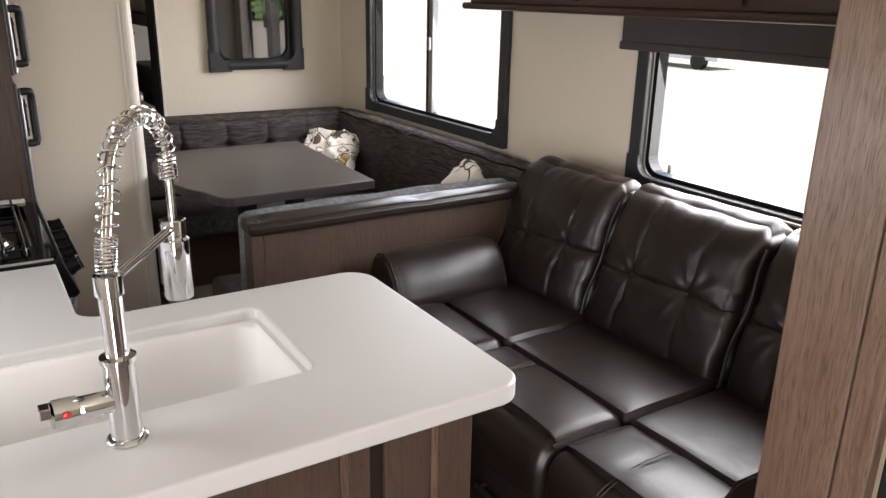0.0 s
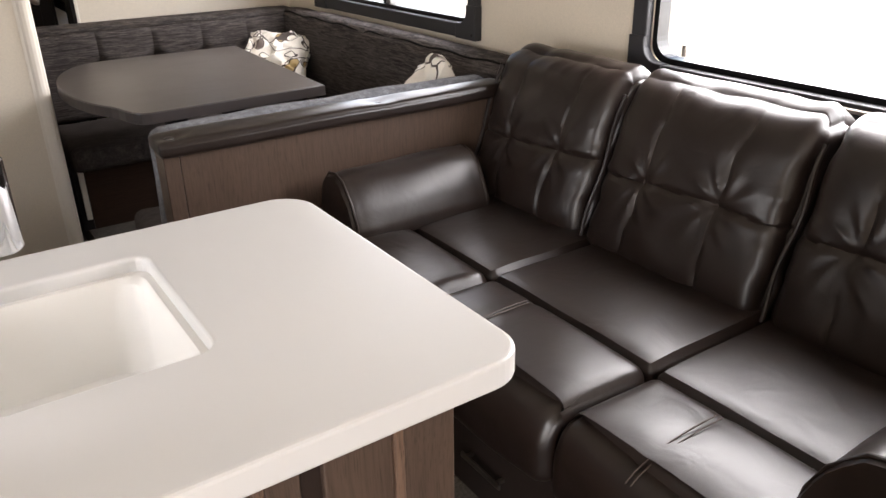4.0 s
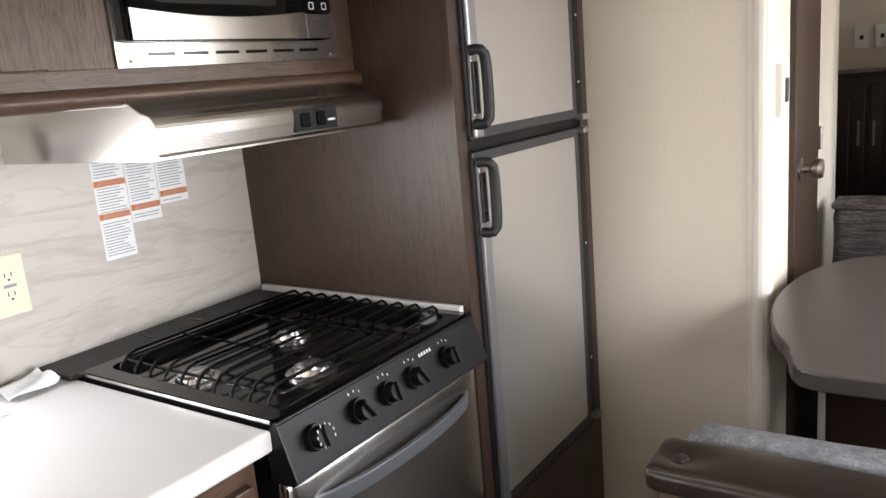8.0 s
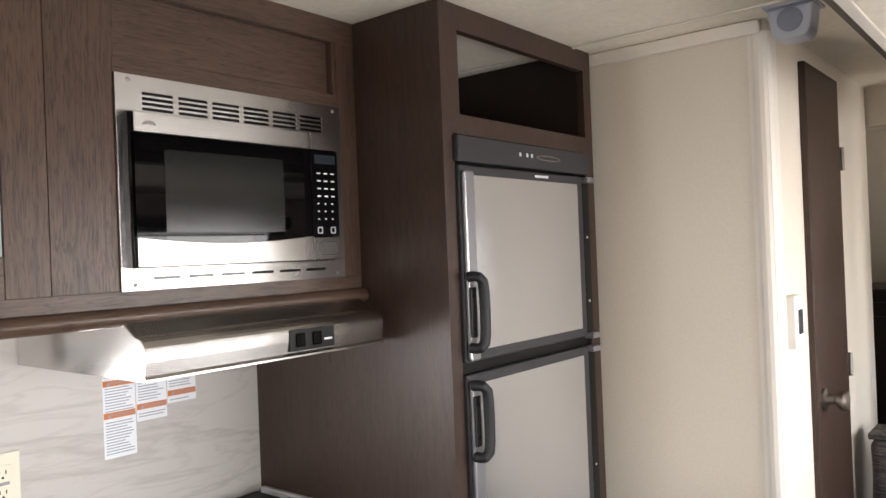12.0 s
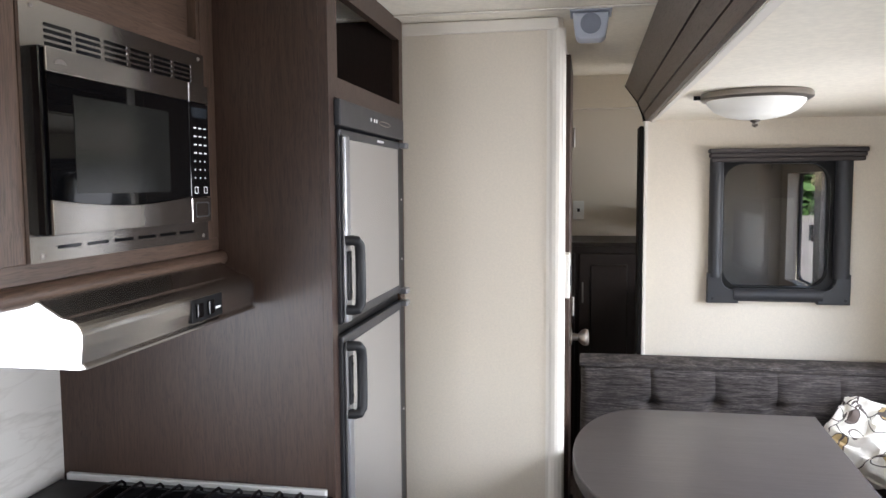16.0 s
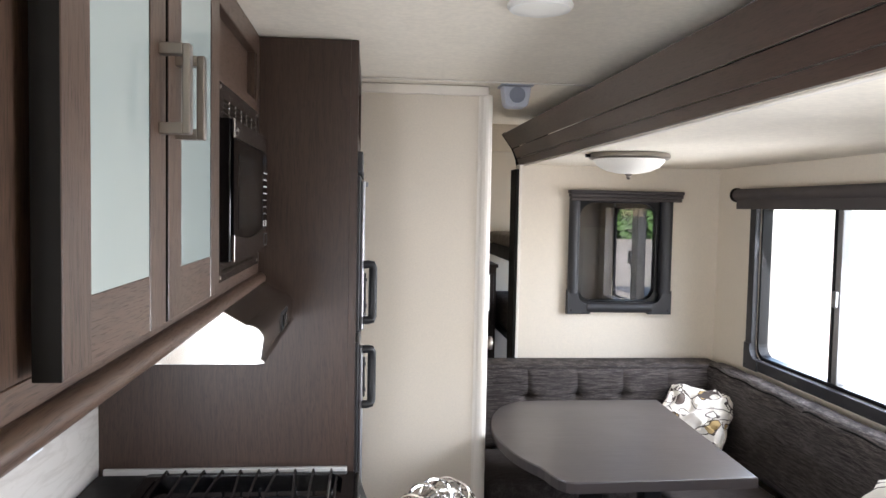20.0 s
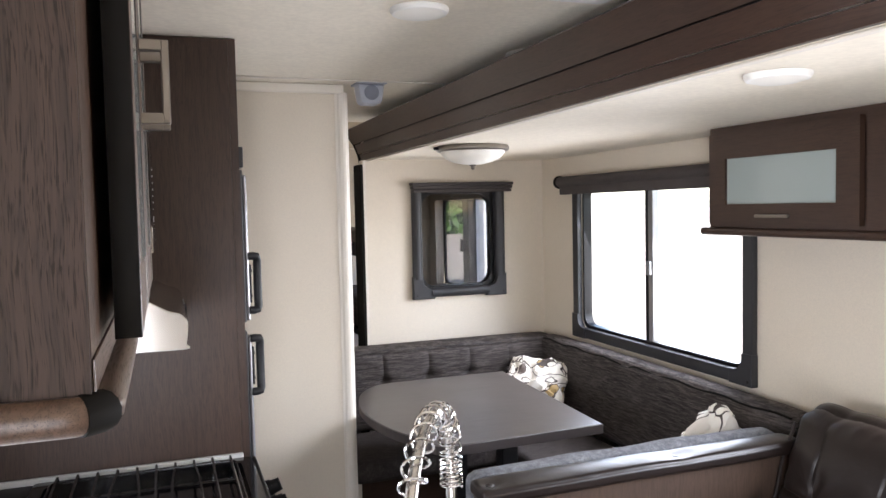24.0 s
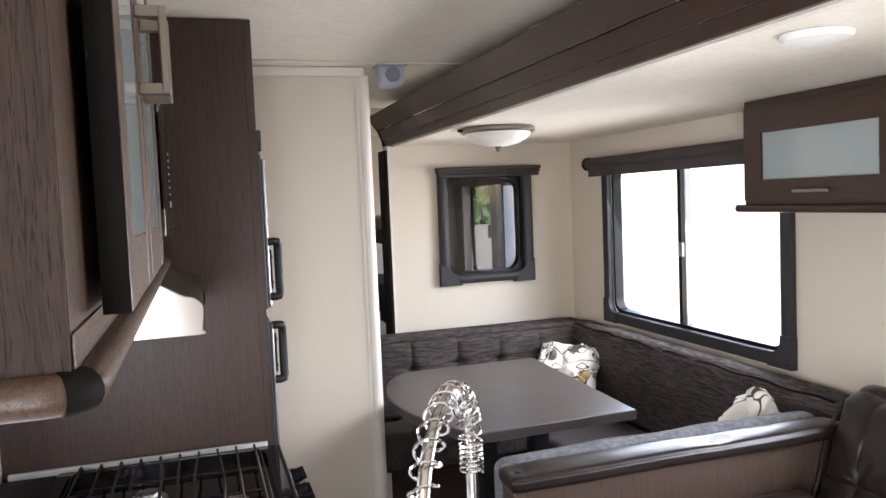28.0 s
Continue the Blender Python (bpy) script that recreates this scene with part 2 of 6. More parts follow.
CARPET = mat("grey_carpet", (0.21, 0.19, 0.165), 0.95, spec=0.1, vary=(8, 0.3), grain=((1, 1, 1), 130, (0.08, 0.07, 0.062), 0.7), bump=(260, 0.8, 0.006))
BLACK = mat("black_plastic", (0.0035, 0.0035, 0.004), 0.36, spec=0.22, vary=(9, 0.3), bump=(400, 0.05, 0.0004))
BLACK_MATTE = mat("black_powdercoat", (0.012, 0.012, 0.0135), 0.5, spec=0.3, vary=(9, 0.3), bump=(500, 0.1, 0.0004))
GLOSS_BLACK = mat("black_enamel", (0.002, 0.002, 0.0025), 0.08, spec=0.4, vary=(7, 0.2))
GRATE = mat("black_grate_enamel", (0.003, 0.003, 0.0035), 0.21, spec=0.4, vary=(20, 0.2))
FRAME_GREY = mat("charcoal_window_frame", (0.028, 0.028, 0.031), 0.45, spec=0.35, vary=(6, 0.3), bump=(500, 0.06, 0.0004))
SHADE_CLOTH = mat("dark_taupe_shade", (0.05, 0.042, 0.04), 0.8, vary=(5, 0.2), bump=(350, 0.2, 0.001))
STEEL = mat("brushed_stainless", (0.58, 0.555, 0.525), 0.232, metal=1.0, vary=(3, 0.12), grain=((60, 1.0, 60), 9.0, (0.53, 0.505, 0.475), 0.3))


def brushed(m, amount):
    """Brushing along the length of the sheet spreads reflections up and down."""
    nt = m.node_tree
    b = nt.nodes["Principled BSDF"]
    b.inputs["Anisotropic"].default_value = amount
    up = nt.nodes.new("ShaderNodeCombineXYZ")
    up.inputs[2].default_value = 1.0
    nt.links.new(up.outputs[0], b.inputs["Tangent"])


brushed(STEEL, 0.8)
STEEL_DARK = mat("dark_stainless", (0.30, 0.295, 0.29), 0.34, metal=1.0, vary=(3, 0.15), grain=((60, 1.0, 60), 6.0, (0.20, 0.20, 0.205), 0.35))
BURNER = mat("polished_burner_metal", (0.72, 0.71, 0.70), 0.2, metal=1.0, vary=(20, 0.08))
CHROME = mat("chrome", (0.66, 0.66, 0.67), 0.05, metal=1.0, vary=(20, 0.05))
NICKEL = mat("brushed_nickel", (0.28, 0.252, 0.226), 0.38, metal=1.0, vary=(9, 0.1))
HANDLE_GREY = mat("grey_painted_metal", (0.10, 0.108, 0.118), 0.38, metal=0.35, vary=(9, 0.15))
BRASS = mat("pale_gold_metal", (0.62, 0.50, 0.32), 0.35, metal=0.9, vary=(9, 0.1))
FRIDGE_SKIN = mat("silver_fridge_skin", (0.63, 0.63, 0.645), 0.23, metal=0.9, vary=(2, 0.05), bump=(600, 0.03, 0.0003))
FRIDGE_GREY = mat("graphite_fridge_frame", (0.022, 0.022, 0.025), 0.40, vary=(5, 0.2))
FRIDGE_EDGE = mat("silver_door_edge", (0.30, 0.30, 0.31), 0.345, metal=0.8, vary=(5, 0.1))
TABLE_TOP = mat("dark_laminate_table", (0.088, 0.077, 0.074), 0.33, spec=0.6, vary=(1.6, 0.07), grain=((1.5, 60, 60), 4.0, (0.050, 0.042, 0.040), 0.8), bump=(500, 0.02, 0.0002), wave=0.2)
TABLE_EDGE = mat("table_edge_band", (0.045, 0.036, 0.034), 0.4, vary=(6, 0.2))
PLANK = wood("grey_oak_vinyl", (0.26, 0.215, 0.185), (0.065, 0.050, 0.042), "y", 0.45, 0.75)


def plank_tones(m):
    """Each plank takes its own tone and its own stretch of grain."""
    nt = m.node_tree
    info = nt.nodes.new("ShaderNodeObjectInfo")
    bsdf = nt.nodes["Principled BSDF"]
    old = bsdf.inputs["Base Color"].links[0].from_socket
    tone = nt.nodes.new("ShaderNodeMapRange")
    tone.inputs["To Min"].default_value, tone.inputs["To Max"].default_value = 0.45, 1.25
    nt.links.new(info.outputs["Random"], tone.inputs["Value"])
    hsv = nt.nodes.new("ShaderNodeHueSaturation")
    nt.links.new(tone.outputs[0], hsv.inputs["Value"])
    nt.links.new(old, hsv.inputs["Color"])
    nt.links.new(hsv.outputs[0], bsdf.inputs["Base Color"])
    for mp in [n for n in nt.nodes if n.type == "MAPPING"]:
        wide = nt.nodes.new("ShaderNodeMath")
        wide.operation = "MULTIPLY"
        wide.inputs[1].default_value = 37.0
        nt.links.new(info.outputs["Random"], wide.inputs[0])
        nt.links.new(wide.outputs[0], mp.inputs["Location"])


plank_tones(PLANK)
WHITE_PLASTIC = mat("white_plastic", (0.78, 0.77, 0.73), 0.35, vary=(7, 0.06))
CREAM_PLASTIC = mat("ivory_plastic", (0.74, 0.69, 0.55), 0.35, vary=(7, 0.06))
GREY_PLASTIC = mat("pale_grey_plastic", (0.42, 0.44, 0.50), 0.45, vary=(7, 0.1), bump=(700, 0.2, 0.0006))
PAPER = mat("label_paper", (0.76, 0.78, 0.80), 0.55, vary=(14, 0.05))
ORANGE = mat("label_orange", (0.56, 0.165, 0.03), 0.55, vary=(30, 0.1))
INK = mat("label_ink", (0.30, 0.32, 0.36), 0.6, vary=(30, 0.1))
MARK = mat("printed_white", (0.7, 0.7, 0.7), 0.5, vary=(30, 0.1))
RED = mat("red_plastic", (0.5, 0.03, 0.02), 0.35, vary=(30, 0.1))
FLORAL = mat("brown_patterned_mattress", (0.40, 0.35, 0.29), 0.85, vary=(9, 0.3), grain=((1, 1, 1), 22, (0.16, 0.13, 0.11), 0.8))
GRASS = mat("dry_gravel_and_grass", (0.36, 0.30, 0.25), 0.95, vary=(0.5, 0.3), grain=((1, 1, 1), 0.12, (0.31, 0.29, 0.20), 0.5), bump=(20, 0.5, 0.03))
LEAF = mat("green_foliage", (0.07, 0.14, 0.03), 0.7, vary=(1.2, 0.5))
TRAILER_SKIN = mat("white_trailer_skin", (0.78, 0.79, 0.80), 0.35, vary=(1, 0.08))
CAR_PAINT = mat("silver_car_paint", (0.45, 0.47, 0.50), 0.25, metal=0.5, vary=(2, 0.1))


def glass(name, tint, rough=0.0, frost=False):
    m = bpy.data.materials.new(name)
    m.use_nodes = True
    nt = m.node_tree
    nt.nodes.remove(nt.nodes["Principled BSDF"])
    out = nt.nodes["Material Output"]
    if frost:
        b = nt.nodes.new("ShaderNodeBsdfPrincipled")
        b.inputs["Base Color"].default_value = (*tint, 1)
        b.inputs["Roughness"].default_value = rough
        b.inputs["Specular IOR Level"].default_value = 0.3
        n = nt.nodes.new("ShaderNodeTexNoise")
        n.inputs["Scale"].default_value = 3.0
        r = nt.nodes.new("ShaderNodeMapRange")
        r.inputs["To Min"].default_value, r.inputs["To Max"].default_value = 0.7 * rough, 1.3 * rough
        nt.links.new(n.outputs["Fac"], r.inputs["Value"])
        nt.links.new(r.outputs[0], b.inputs["Roughness"])
        nt.links.new(b.outputs[0], out.inputs[0])
        return m
    t = nt.nodes.new("ShaderNodeBsdfTransparent")
    t.inputs[0].default_value = (*tint, 1)
    g = nt.nodes.new("ShaderNodeBsdfGlossy")
    g.inputs["Roughness"].default_value = rough
    lw = nt.nodes.new("ShaderNodeLayerWeight")
    pw = nt.nodes.new("ShaderNodeMath")
    pw.operation = "POWER"
    pw.inputs[1].default_value = 5.0
    nt.links.new(lw.outputs["Facing"], pw.inputs[0])
    f = nt.nodes.new("ShaderNodeMapRange")
    f.inputs["To Min"].default_value, f.inputs["To Max"].default_value = 0.035, 0.9
    nt.links.new(pw.outputs[0], f.inputs["Value"])
    mx = nt.nodes.new("ShaderNodeMixShader")
    nt.links.new(f.outputs[0], mx.inputs[0])
    nt.links.new(t.outputs[0], mx.inputs[1])
    nt.links.new(g.outputs[0], mx.inputs[2])
    nt.links.new(mx.outputs[0], out.inputs[0])
    return m


PANE = glass("window_glass", (0.96, 0.97, 0.97), 0.01)
PANE_TINT = glass("tinted_window_glass", (0.42, 0.42, 0.425), 0.01)
FROST = glass("frosted_cabinet_glass", (0.31, 0.355, 0.34), 0.06, True)
BOWL = glass("frosted_lamp_bowl", (0.78, 0.76, 0.70), 0.35, True)
OVEN_GLASS = glass("smoked_appliance_glass", (0.002, 0.002, 0.0022), 0.03, True)


def pillow_print():
    """Cream cloth with winding brown stems and tan leaves."""
    m = bpy.data.materials.new("leaf_print_cloth")
    m.use_nodes = True
    nt = m.node_tree
    b = nt.nodes["Principled BSDF"]
    b.inputs["Roughness"].default_value = 0.85
    tc = nt.nodes.new("ShaderNodeTexCoord")
    n = nt.nodes.new("ShaderNodeTexNoise")
    n.inputs["Scale"].default_value = 6.0
    n.inputs["Detail"].default_value = 1.0
    nt.links.new(tc.outputs["Object"], n.inputs["Vector"])
    ad = nt.nodes.new("ShaderNodeMix")
    ad.data_type = "RGBA"
    ad.inputs["Factor"].default_value = 0.16
    nt.links.new(tc.outputs["Object"], ad.inputs[6])
    nt.links.new(n.outputs["Color"], ad.inputs[7])

    def cells(scale, feature):
        v = nt.nodes.new("ShaderNodeTexVoronoi")
        v.feature = feature
        v.inputs["Scale"].default_value = scale
        nt.links.new(ad.outputs[2], v.inputs["Vector"])
        return v

    def below(sock, limit):
        c = nt.nodes.new("ShaderNodeMath")
        c.operation = "LESS_THAN"
        c.inputs[1].default_value = limit
        nt.links.new(sock, c.inputs[0])
        return c.outputs[0]

    def over(base, fac, color):
        x = nt.nodes.new("ShaderNodeMix")
        x.data_type = "RGBA"
        nt.links.new(fac, x.inputs["Factor"])
        if hasattr(base, "links"):
            nt.links.new(base, x.inputs[6])
        else:
            x.inputs[6].default_value = (*base, 1)
        x.inputs[7].default_value = (*color, 1)
        return x.outputs[2]

    def band(sock, mid, half):
        d = nt.nodes.new("ShaderNodeMath")
        d.operation = "COMPARE"
        d.inputs[1].default_value, d.inputs[2].default_value = mid, half
        nt.links.new(sock, d.inputs[0])
        return d.outputs[0]

    def both(a, b2):
        d = nt.nodes.new("ShaderNodeMath")
        d.operation = "MULTIPLY"
        nt.links.new(a, d.inputs[0])
        nt.links.new(b2, d.inputs[1])
        return d.outputs[0]

    leaf = cells(11, "F1")
    tone = nt.nodes.new("ShaderNodeSeparateColor")
    nt.links.new(leaf.outputs["Color"], tone.inputs[0])
    stems = cells(5.2, "DISTANCE_TO_EDGE")
    inside = below(leaf.outputs["Distance"], 0.30)
    c = over((0.76, 0.72, 0.64), both(inside, below(tone.outputs[0], 0.34)), (0.42, 0.30, 0.13))
    c = over(c, both(inside, below(tone.outputs[1], 0.22)), (0.13, 0.10, 0.085))
    c = over(c, band(leaf.outputs["Distance"], 0.315, 0.022), (0.07, 0.055, 0.048))
    c = over(c, below(stems.outputs["Distance"], 0.011), (0.07, 0.055, 0.048))
    nt.links.new(c, b.inputs["Base Color"])
    bp = nt.nodes.new("ShaderNodeBump")
    bp.inputs["Strength"].default_value, bp.inputs["Distance"].default_value = 0.3, 0.003
    n2 = nt.nodes.new("ShaderNodeTexNoise")
    n2.inputs["Scale"].default_value = 240
    nt.links.new(tc.outputs["Object"], n2.inputs["Vector"])
    nt.links.new(n2.outputs["Fac"], bp.inputs["Height"])
    nt.links.new(bp.outputs[0], b.inputs["Normal"])
    return m


PRINT = pillow_print()


# ---- building helpers ----
ORIGIN = Vector((0, 0, 0))       # where the section being built has its origin


def thing(name, at, label="", category="", group="", kind=""):
    ob = new(name)
    ob.empty_display_size = 0.05
    ob.location = Vector(at) + ORIGIN
    return tagged(ob, label, category, group, kind)


def mesh_object(name, bm, material, smooth=False):
    me = bpy.data.meshes.new(name)
    bmesh.ops.recalc_face_normals(bm, faces=bm.faces)
    bmesh.ops.translate(bm, vec=ORIGIN, verts=bm.verts)
    if smooth:
        for f in bm.faces:
            f.smooth = True
        for e in bm.edges:
            if len(e.link_faces) == 2 and e.calc_face_angle(0.0) > radians(38):
                e.smooth = False
    bm.to_mesh(me)
    bm.free()
    me.materials.append(material)
    return new(name, me)


def part(name, bm, material, parent, label="", smooth=False):
    """One mesh, built in the room's coordinates, as a part of a thing or of a part."""
    ob = mesh_object(name, bm, material, smooth)
    ob.parent = parent
    if parent.type == "EMPTY":
        ob.matrix_parent_inverse = Matrix.Translation(-Vector(parent.location))
    if label:
        ob["label"] = label
    return ob


def solo(name, bm, material, label="", category="", group="", kind="", smooth=False):
    return tagged(mesh_object(name, bm, material, smooth), label, category, group, kind)


def box(x0, x1, y0, y1, z0, z1, bevel=0.0, bm=None, seg=2):
    b2 = bmesh.new()
    bmesh.ops.create_cube(b2, size=1)
    for v in b2.verts:
        v.co = Vector(((x0 + x1) / 2 + v.co.x * (x1 - x0), (y0 + y1) / 2 + v.co.y * (y1 - y0), (z0 + z1) / 2 + v.co.z * (z1 - z0)))
    if bevel:
        bmesh.ops.bevel(b2, geom=list(b2.edges), offset=bevel, segments=seg, affect="EDGES", profile=0.5)
    return merged(bm, b2)


def merged(bm, b2):
    if bm is None:
        return b2
    me = bpy.data.meshes.new("tmp")
    b2.to_mesh(me)
    b2.free()
    bm.from_mesh(me)
    bpy.data.meshes.remove(me)
    return bm


def cyl(a, b, r, r2=None, seg=20, bm=None):
    a, b = Vector(a), Vector(b)
    b2 = bmesh.new()
    bmesh.ops.create_cone(b2, cap_ends=True, segments=seg, radius1=r, radius2=r if r2 is None else r2, depth=(b - a).length)
    m = Matrix.Translation((a + b) / 2) @ (b - a).to_track_quat("Z", "Y").to_matrix().to_4x4()
    bmesh.ops.transform(b2, matrix=m, verts=b2.verts)
    return merged(bm, b2)


def lathe(profile, at, axis="Z", seg=28, bm=None):
    """A body turned from (radius, height) pairs."""
    b2 = bmesh.new()
    rings = []
    for r, h in profile:
        rings.append([b2.verts.new((r * math.cos(2 * math.pi * i / seg), r * math.sin(2 * math.pi * i / seg), h)) for i in range(seg)])
    for p, q in zip(rings, rings[1:]):
        for i in range(seg):
            j = (i + 1) % seg
            b2.faces.new((p[i], p[j], q[j], q[i]))
    b2.faces.new(rings[0][::-1])
    b2.faces.new(rings[-1])
    rot = {"Z": Matrix(), "X": Matrix.Rotation(radians(90), 4, "Y"), "Y": Matrix.Rotation(radians(-90), 4, "X"), "-Y": Matrix.Rotation(radians(90), 4, "X"), "-Z": Matrix.Rotation(radians(180), 4, "X")}[axis]
    bmesh.ops.transform(b2, matrix=Matrix.Translation(at) @ rot, verts=b2.verts)
    return merged(bm, b2)


def tube(points, r, seg=8, closed=False, bm=None, squash=None):
    """A round bar along points."""
    pts = [Vector(p) for p in points]
    b2 = bmesh.new()
    rings = []
    n = len(pts)
    side = None
    for i, p in enumerate(pts):
        t = (pts[(i + 1) % n] - pts[i - 1]) if closed or 0 < i < n - 1 else (pts[1] - pts[0] if i == 0 else pts[-1] - pts[-2])
        t.normalize()
        if side is None:
            side = t.orthogonal().normalized()
        side = (side - t * side.dot(t)).normalized()
        up = t.cross(side)
        k = squash or 1.0
        rings.append([b2.verts.new(p + (side * math.cos(2 * math.pi * j / seg) + up * k * math.sin(2 * math.pi * j / seg)) * r) for j in range(seg)])
    for i in range(n if closed else n - 1):
        a, c = rings[i], rings[(i + 1) % n]
        for j in range(seg):
            b2.faces.new((a[j], a[(j + 1) % seg], c[(j + 1) % seg], c[j]))
    if not closed:
        b2.faces.new(rings[0][::-1])
        b2.faces.new(rings[-1])
    return merged(bm, b2)


def prism(outline, axis, lo, hi, bevel=0.0, bm=None, seg=2):
    """An outline of 2-D points pushed along an axis. For x the points are (y, z), for y (x, z), for z (x, y)."""
    def place(p, d):
        return {"x": (d, p[0], p[1]), "y": (p[0], d, p[1]), "z": (p[0], p[1], d)}[axis]
    b2 = bmesh.new()
    a = [b2.verts.new(place(p, lo)) for p in outline]
    c = [b2.verts.new(place(p, hi)) for p in outline]
    b2.faces.new(a)
    b2.faces.new(c[::-1])
    n = len(outline)
    for i in range(n):
        b2.faces.new((a[i], a[(i + 1) % n], c[(i + 1) % n], c[i]))
    bmesh.ops.recalc_face_normals(b2, faces=b2.faces)
    if bevel:
        rim = [e for e in b2.edges if len({f.index for f in e.link_faces}) == 2 and any(len(f.verts) == n for f in e.link_faces)]
        bmesh.ops.bevel(b2, geom=rim, offset=bevel, segments=seg, affect="EDGES", profile=0.5)
    return merged(bm, b2)


def arc(cx, cy, r, a0, a1, n=8):
    return [(cx + r * math.cos(radians(a0 + (a1 - a0) * i / n)), cy + r * math.sin(radians(a0 + (a1 - a0) * i / n))) for i in range(n + 1)]


def rounded_rect(x0, x1, y0, y1, r, n=6):
    return arc(x1 - r, y1 - r, r, 0, 90, n) + arc(x0 + r, y1 - r, r, 90, 180, n) + arc(x0 + r, y0 + r, r, 180, 270, n) + arc(x1 - r, y0 + r, r, 270, 360, n)


def ring_frame(outer, inner, axis, lo, hi, bm=None):
    """A frame between two outlines of the same number of points."""
    def place(p, d):
        return {"x": (d, p[0], p[1]), "y": (p[0], d, p[1]), "z": (p[0], p[1], d)}[axis]
    b2 = bmesh.new()
    n = len(outer)
    v = [[b2.verts.new(place(p, d)) for p in o] for o in (outer, inner) for d in (lo, hi)]
    ol, oh, il, ih = v
    for i in range(n):
        j = (i + 1) % n
        b2.faces.new((ol[i], ol[j], oh[j], oh[i]))
        b2.faces.new((il[i], il[j], ih[j], ih[i]))
        b2.faces.new((ol[i], ol[j], il[j], il[i]))
        b2.faces.new((oh[i], oh[j], ih[j], ih[i]))
    return merged(bm, b2)


def plate_with_holes(axis, lo, hi, a0, a1, b0, b1, holes, bm=None):
    """A wall plate with rectangular openings. (a, b) as in prism."""
    b2 = bmesh.new()
    xs = sorted({a0, a1, *[h[0] for h in holes], *[h[1] for h in holes]})
    ys = sorted({b0, b1, *[h[2] for h in holes], *[h[3] for h in holes]})
    def place(p, q, d):
        return {"x": (d, p, q), "y": (p, d, q), "z": (p, q, d)}[axis]
    def solid(i, j):
        if not (0 <= i < len(xs) - 1 and 0 <= j < len(ys) - 1):
            return False
        cx, cy = (xs[i] + xs[i + 1]) / 2, (ys[j] + ys[j + 1]) / 2
        return not any(h[0] < cx < h[1] and h[2] < cy < h[3] for h in holes)
    cache = {}
    def vert(i, j, d):
        if (i, j, d) not in cache:
            cache[i, j, d] = b2.verts.new(place(xs[i], ys[j], d))
        return cache[i, j, d]
    for i in range(len(xs) - 1):
        for j in range(len(ys) - 1):
            if not solid(i, j):
                continue
            for d in (lo, hi):
                b2.faces.new((vert(i, j, d), vert(i + 1, j, d), vert(i + 1, j + 1, d), vert(i, j + 1, d)))
            for di, dj, e in ((-1, 0, ((i, j), (i, j + 1))), (1, 0, ((i + 1, j), (i + 1, j + 1))), (0, -1, ((i, j), (i + 1, j))), (0, 1, ((i, j + 1), (i + 1, j + 1)))):
                if not solid(i + di, j + dj):
                    (p, q), (r, s) = e
                    b2.faces.new((vert(p, q, lo), vert(r, s, lo), vert(r, s, hi), vert(p, q, hi)))
    return merged(bm, b2)


def soft_point(u, bounds, r):
    """The point of a rounded block at u, each of -1 to 1; denser near the edges."""
    x0, x1, y0, y1, z0, z1 = bounds
    half = Vector(((x1 - x0) / 2, (y1 - y0) / 2, (z1 - z0) / 2))
    mid = Vector(((x0 + x1) / 2, (y0 + y1) / 2, (z0 + z1) / 2))
    q = Vector([math.copysign(1 - (1 - abs(c)) ** 1.25, c) * h for c, h in zip(u, half)])
    rr = min(r, *half)
    c = Vector([max(-(h - rr), min(h - rr, a)) for a, h in zip(q, half)])
    d = q - c
    if d.length > 1e-9:
        d = d.normalized() * rr
    return mid + c + d


def soft_box(x0, x1, y0, y1, z0, z1, r, cuts=14, shape=None, bm=None):
    """A rounded, padded block. shape(u, co): moves a point whose place in the block is u, each of -1 to 1."""
    b2 = bmesh.new()
    bmesh.ops.create_cube(b2, size=2)
    bmesh.ops.subdivide_edges(b2, edges=list(b2.edges), cuts=cuts, use_grid_fill=True)
    for v in b2.verts:
        u = v.co.copy()
        p = soft_point(u, (x0, x1, y0, y1, z0, z1), r)
        v.co = shape(u, p) if shape else p
    return merged(b2 if bm is None else bm, b2) if bm is not None else b2


def words(name, text, size, at, rot, material, parent):
    cu = bpy.data.curves.new(name, "FONT")
    cu.body, cu.size, cu.align_x, cu.align_y = text, size, "CENTER", "CENTER"
    tmp = bpy.data.objects.new(name, cu)
    scene.collection.objects.link(tmp)
    me = bpy.data.meshes.new_from_object(tmp.evaluated_get(bpy.context.evaluated_depsgraph_get()))
    bpy.data.objects.remove(tmp)
    bpy.data.curves.remove(cu)
    me.transform(Matrix.Translation(ORIGIN + Vector(at)) @ Euler([radians(a) for a in rot]).to_matrix().to_4x4())
    me.materials.clear()
    me.materials.append(material)
    ob = new(name, me)
    ob.parent = parent
    if parent.type == "EMPTY":
        ob.matrix_parent_inverse = Matrix.Translation(-Vector(parent.location))
    return ob


def wiggle(p, scale, amount):
    return noise.noise(Vector(p) * scale) * amount

# ---- the large structure ----
CEIL_Z, SLIDE_CEIL, SLIDE_FLOOR = 2.012, 1.797, 0.15
KX = -0.46            # kitchen wall
BX = 1.80             # body side wall
SX = 1.93             # outer wall of the slide-out room
SY0, SY1 = 0.67, 4.235

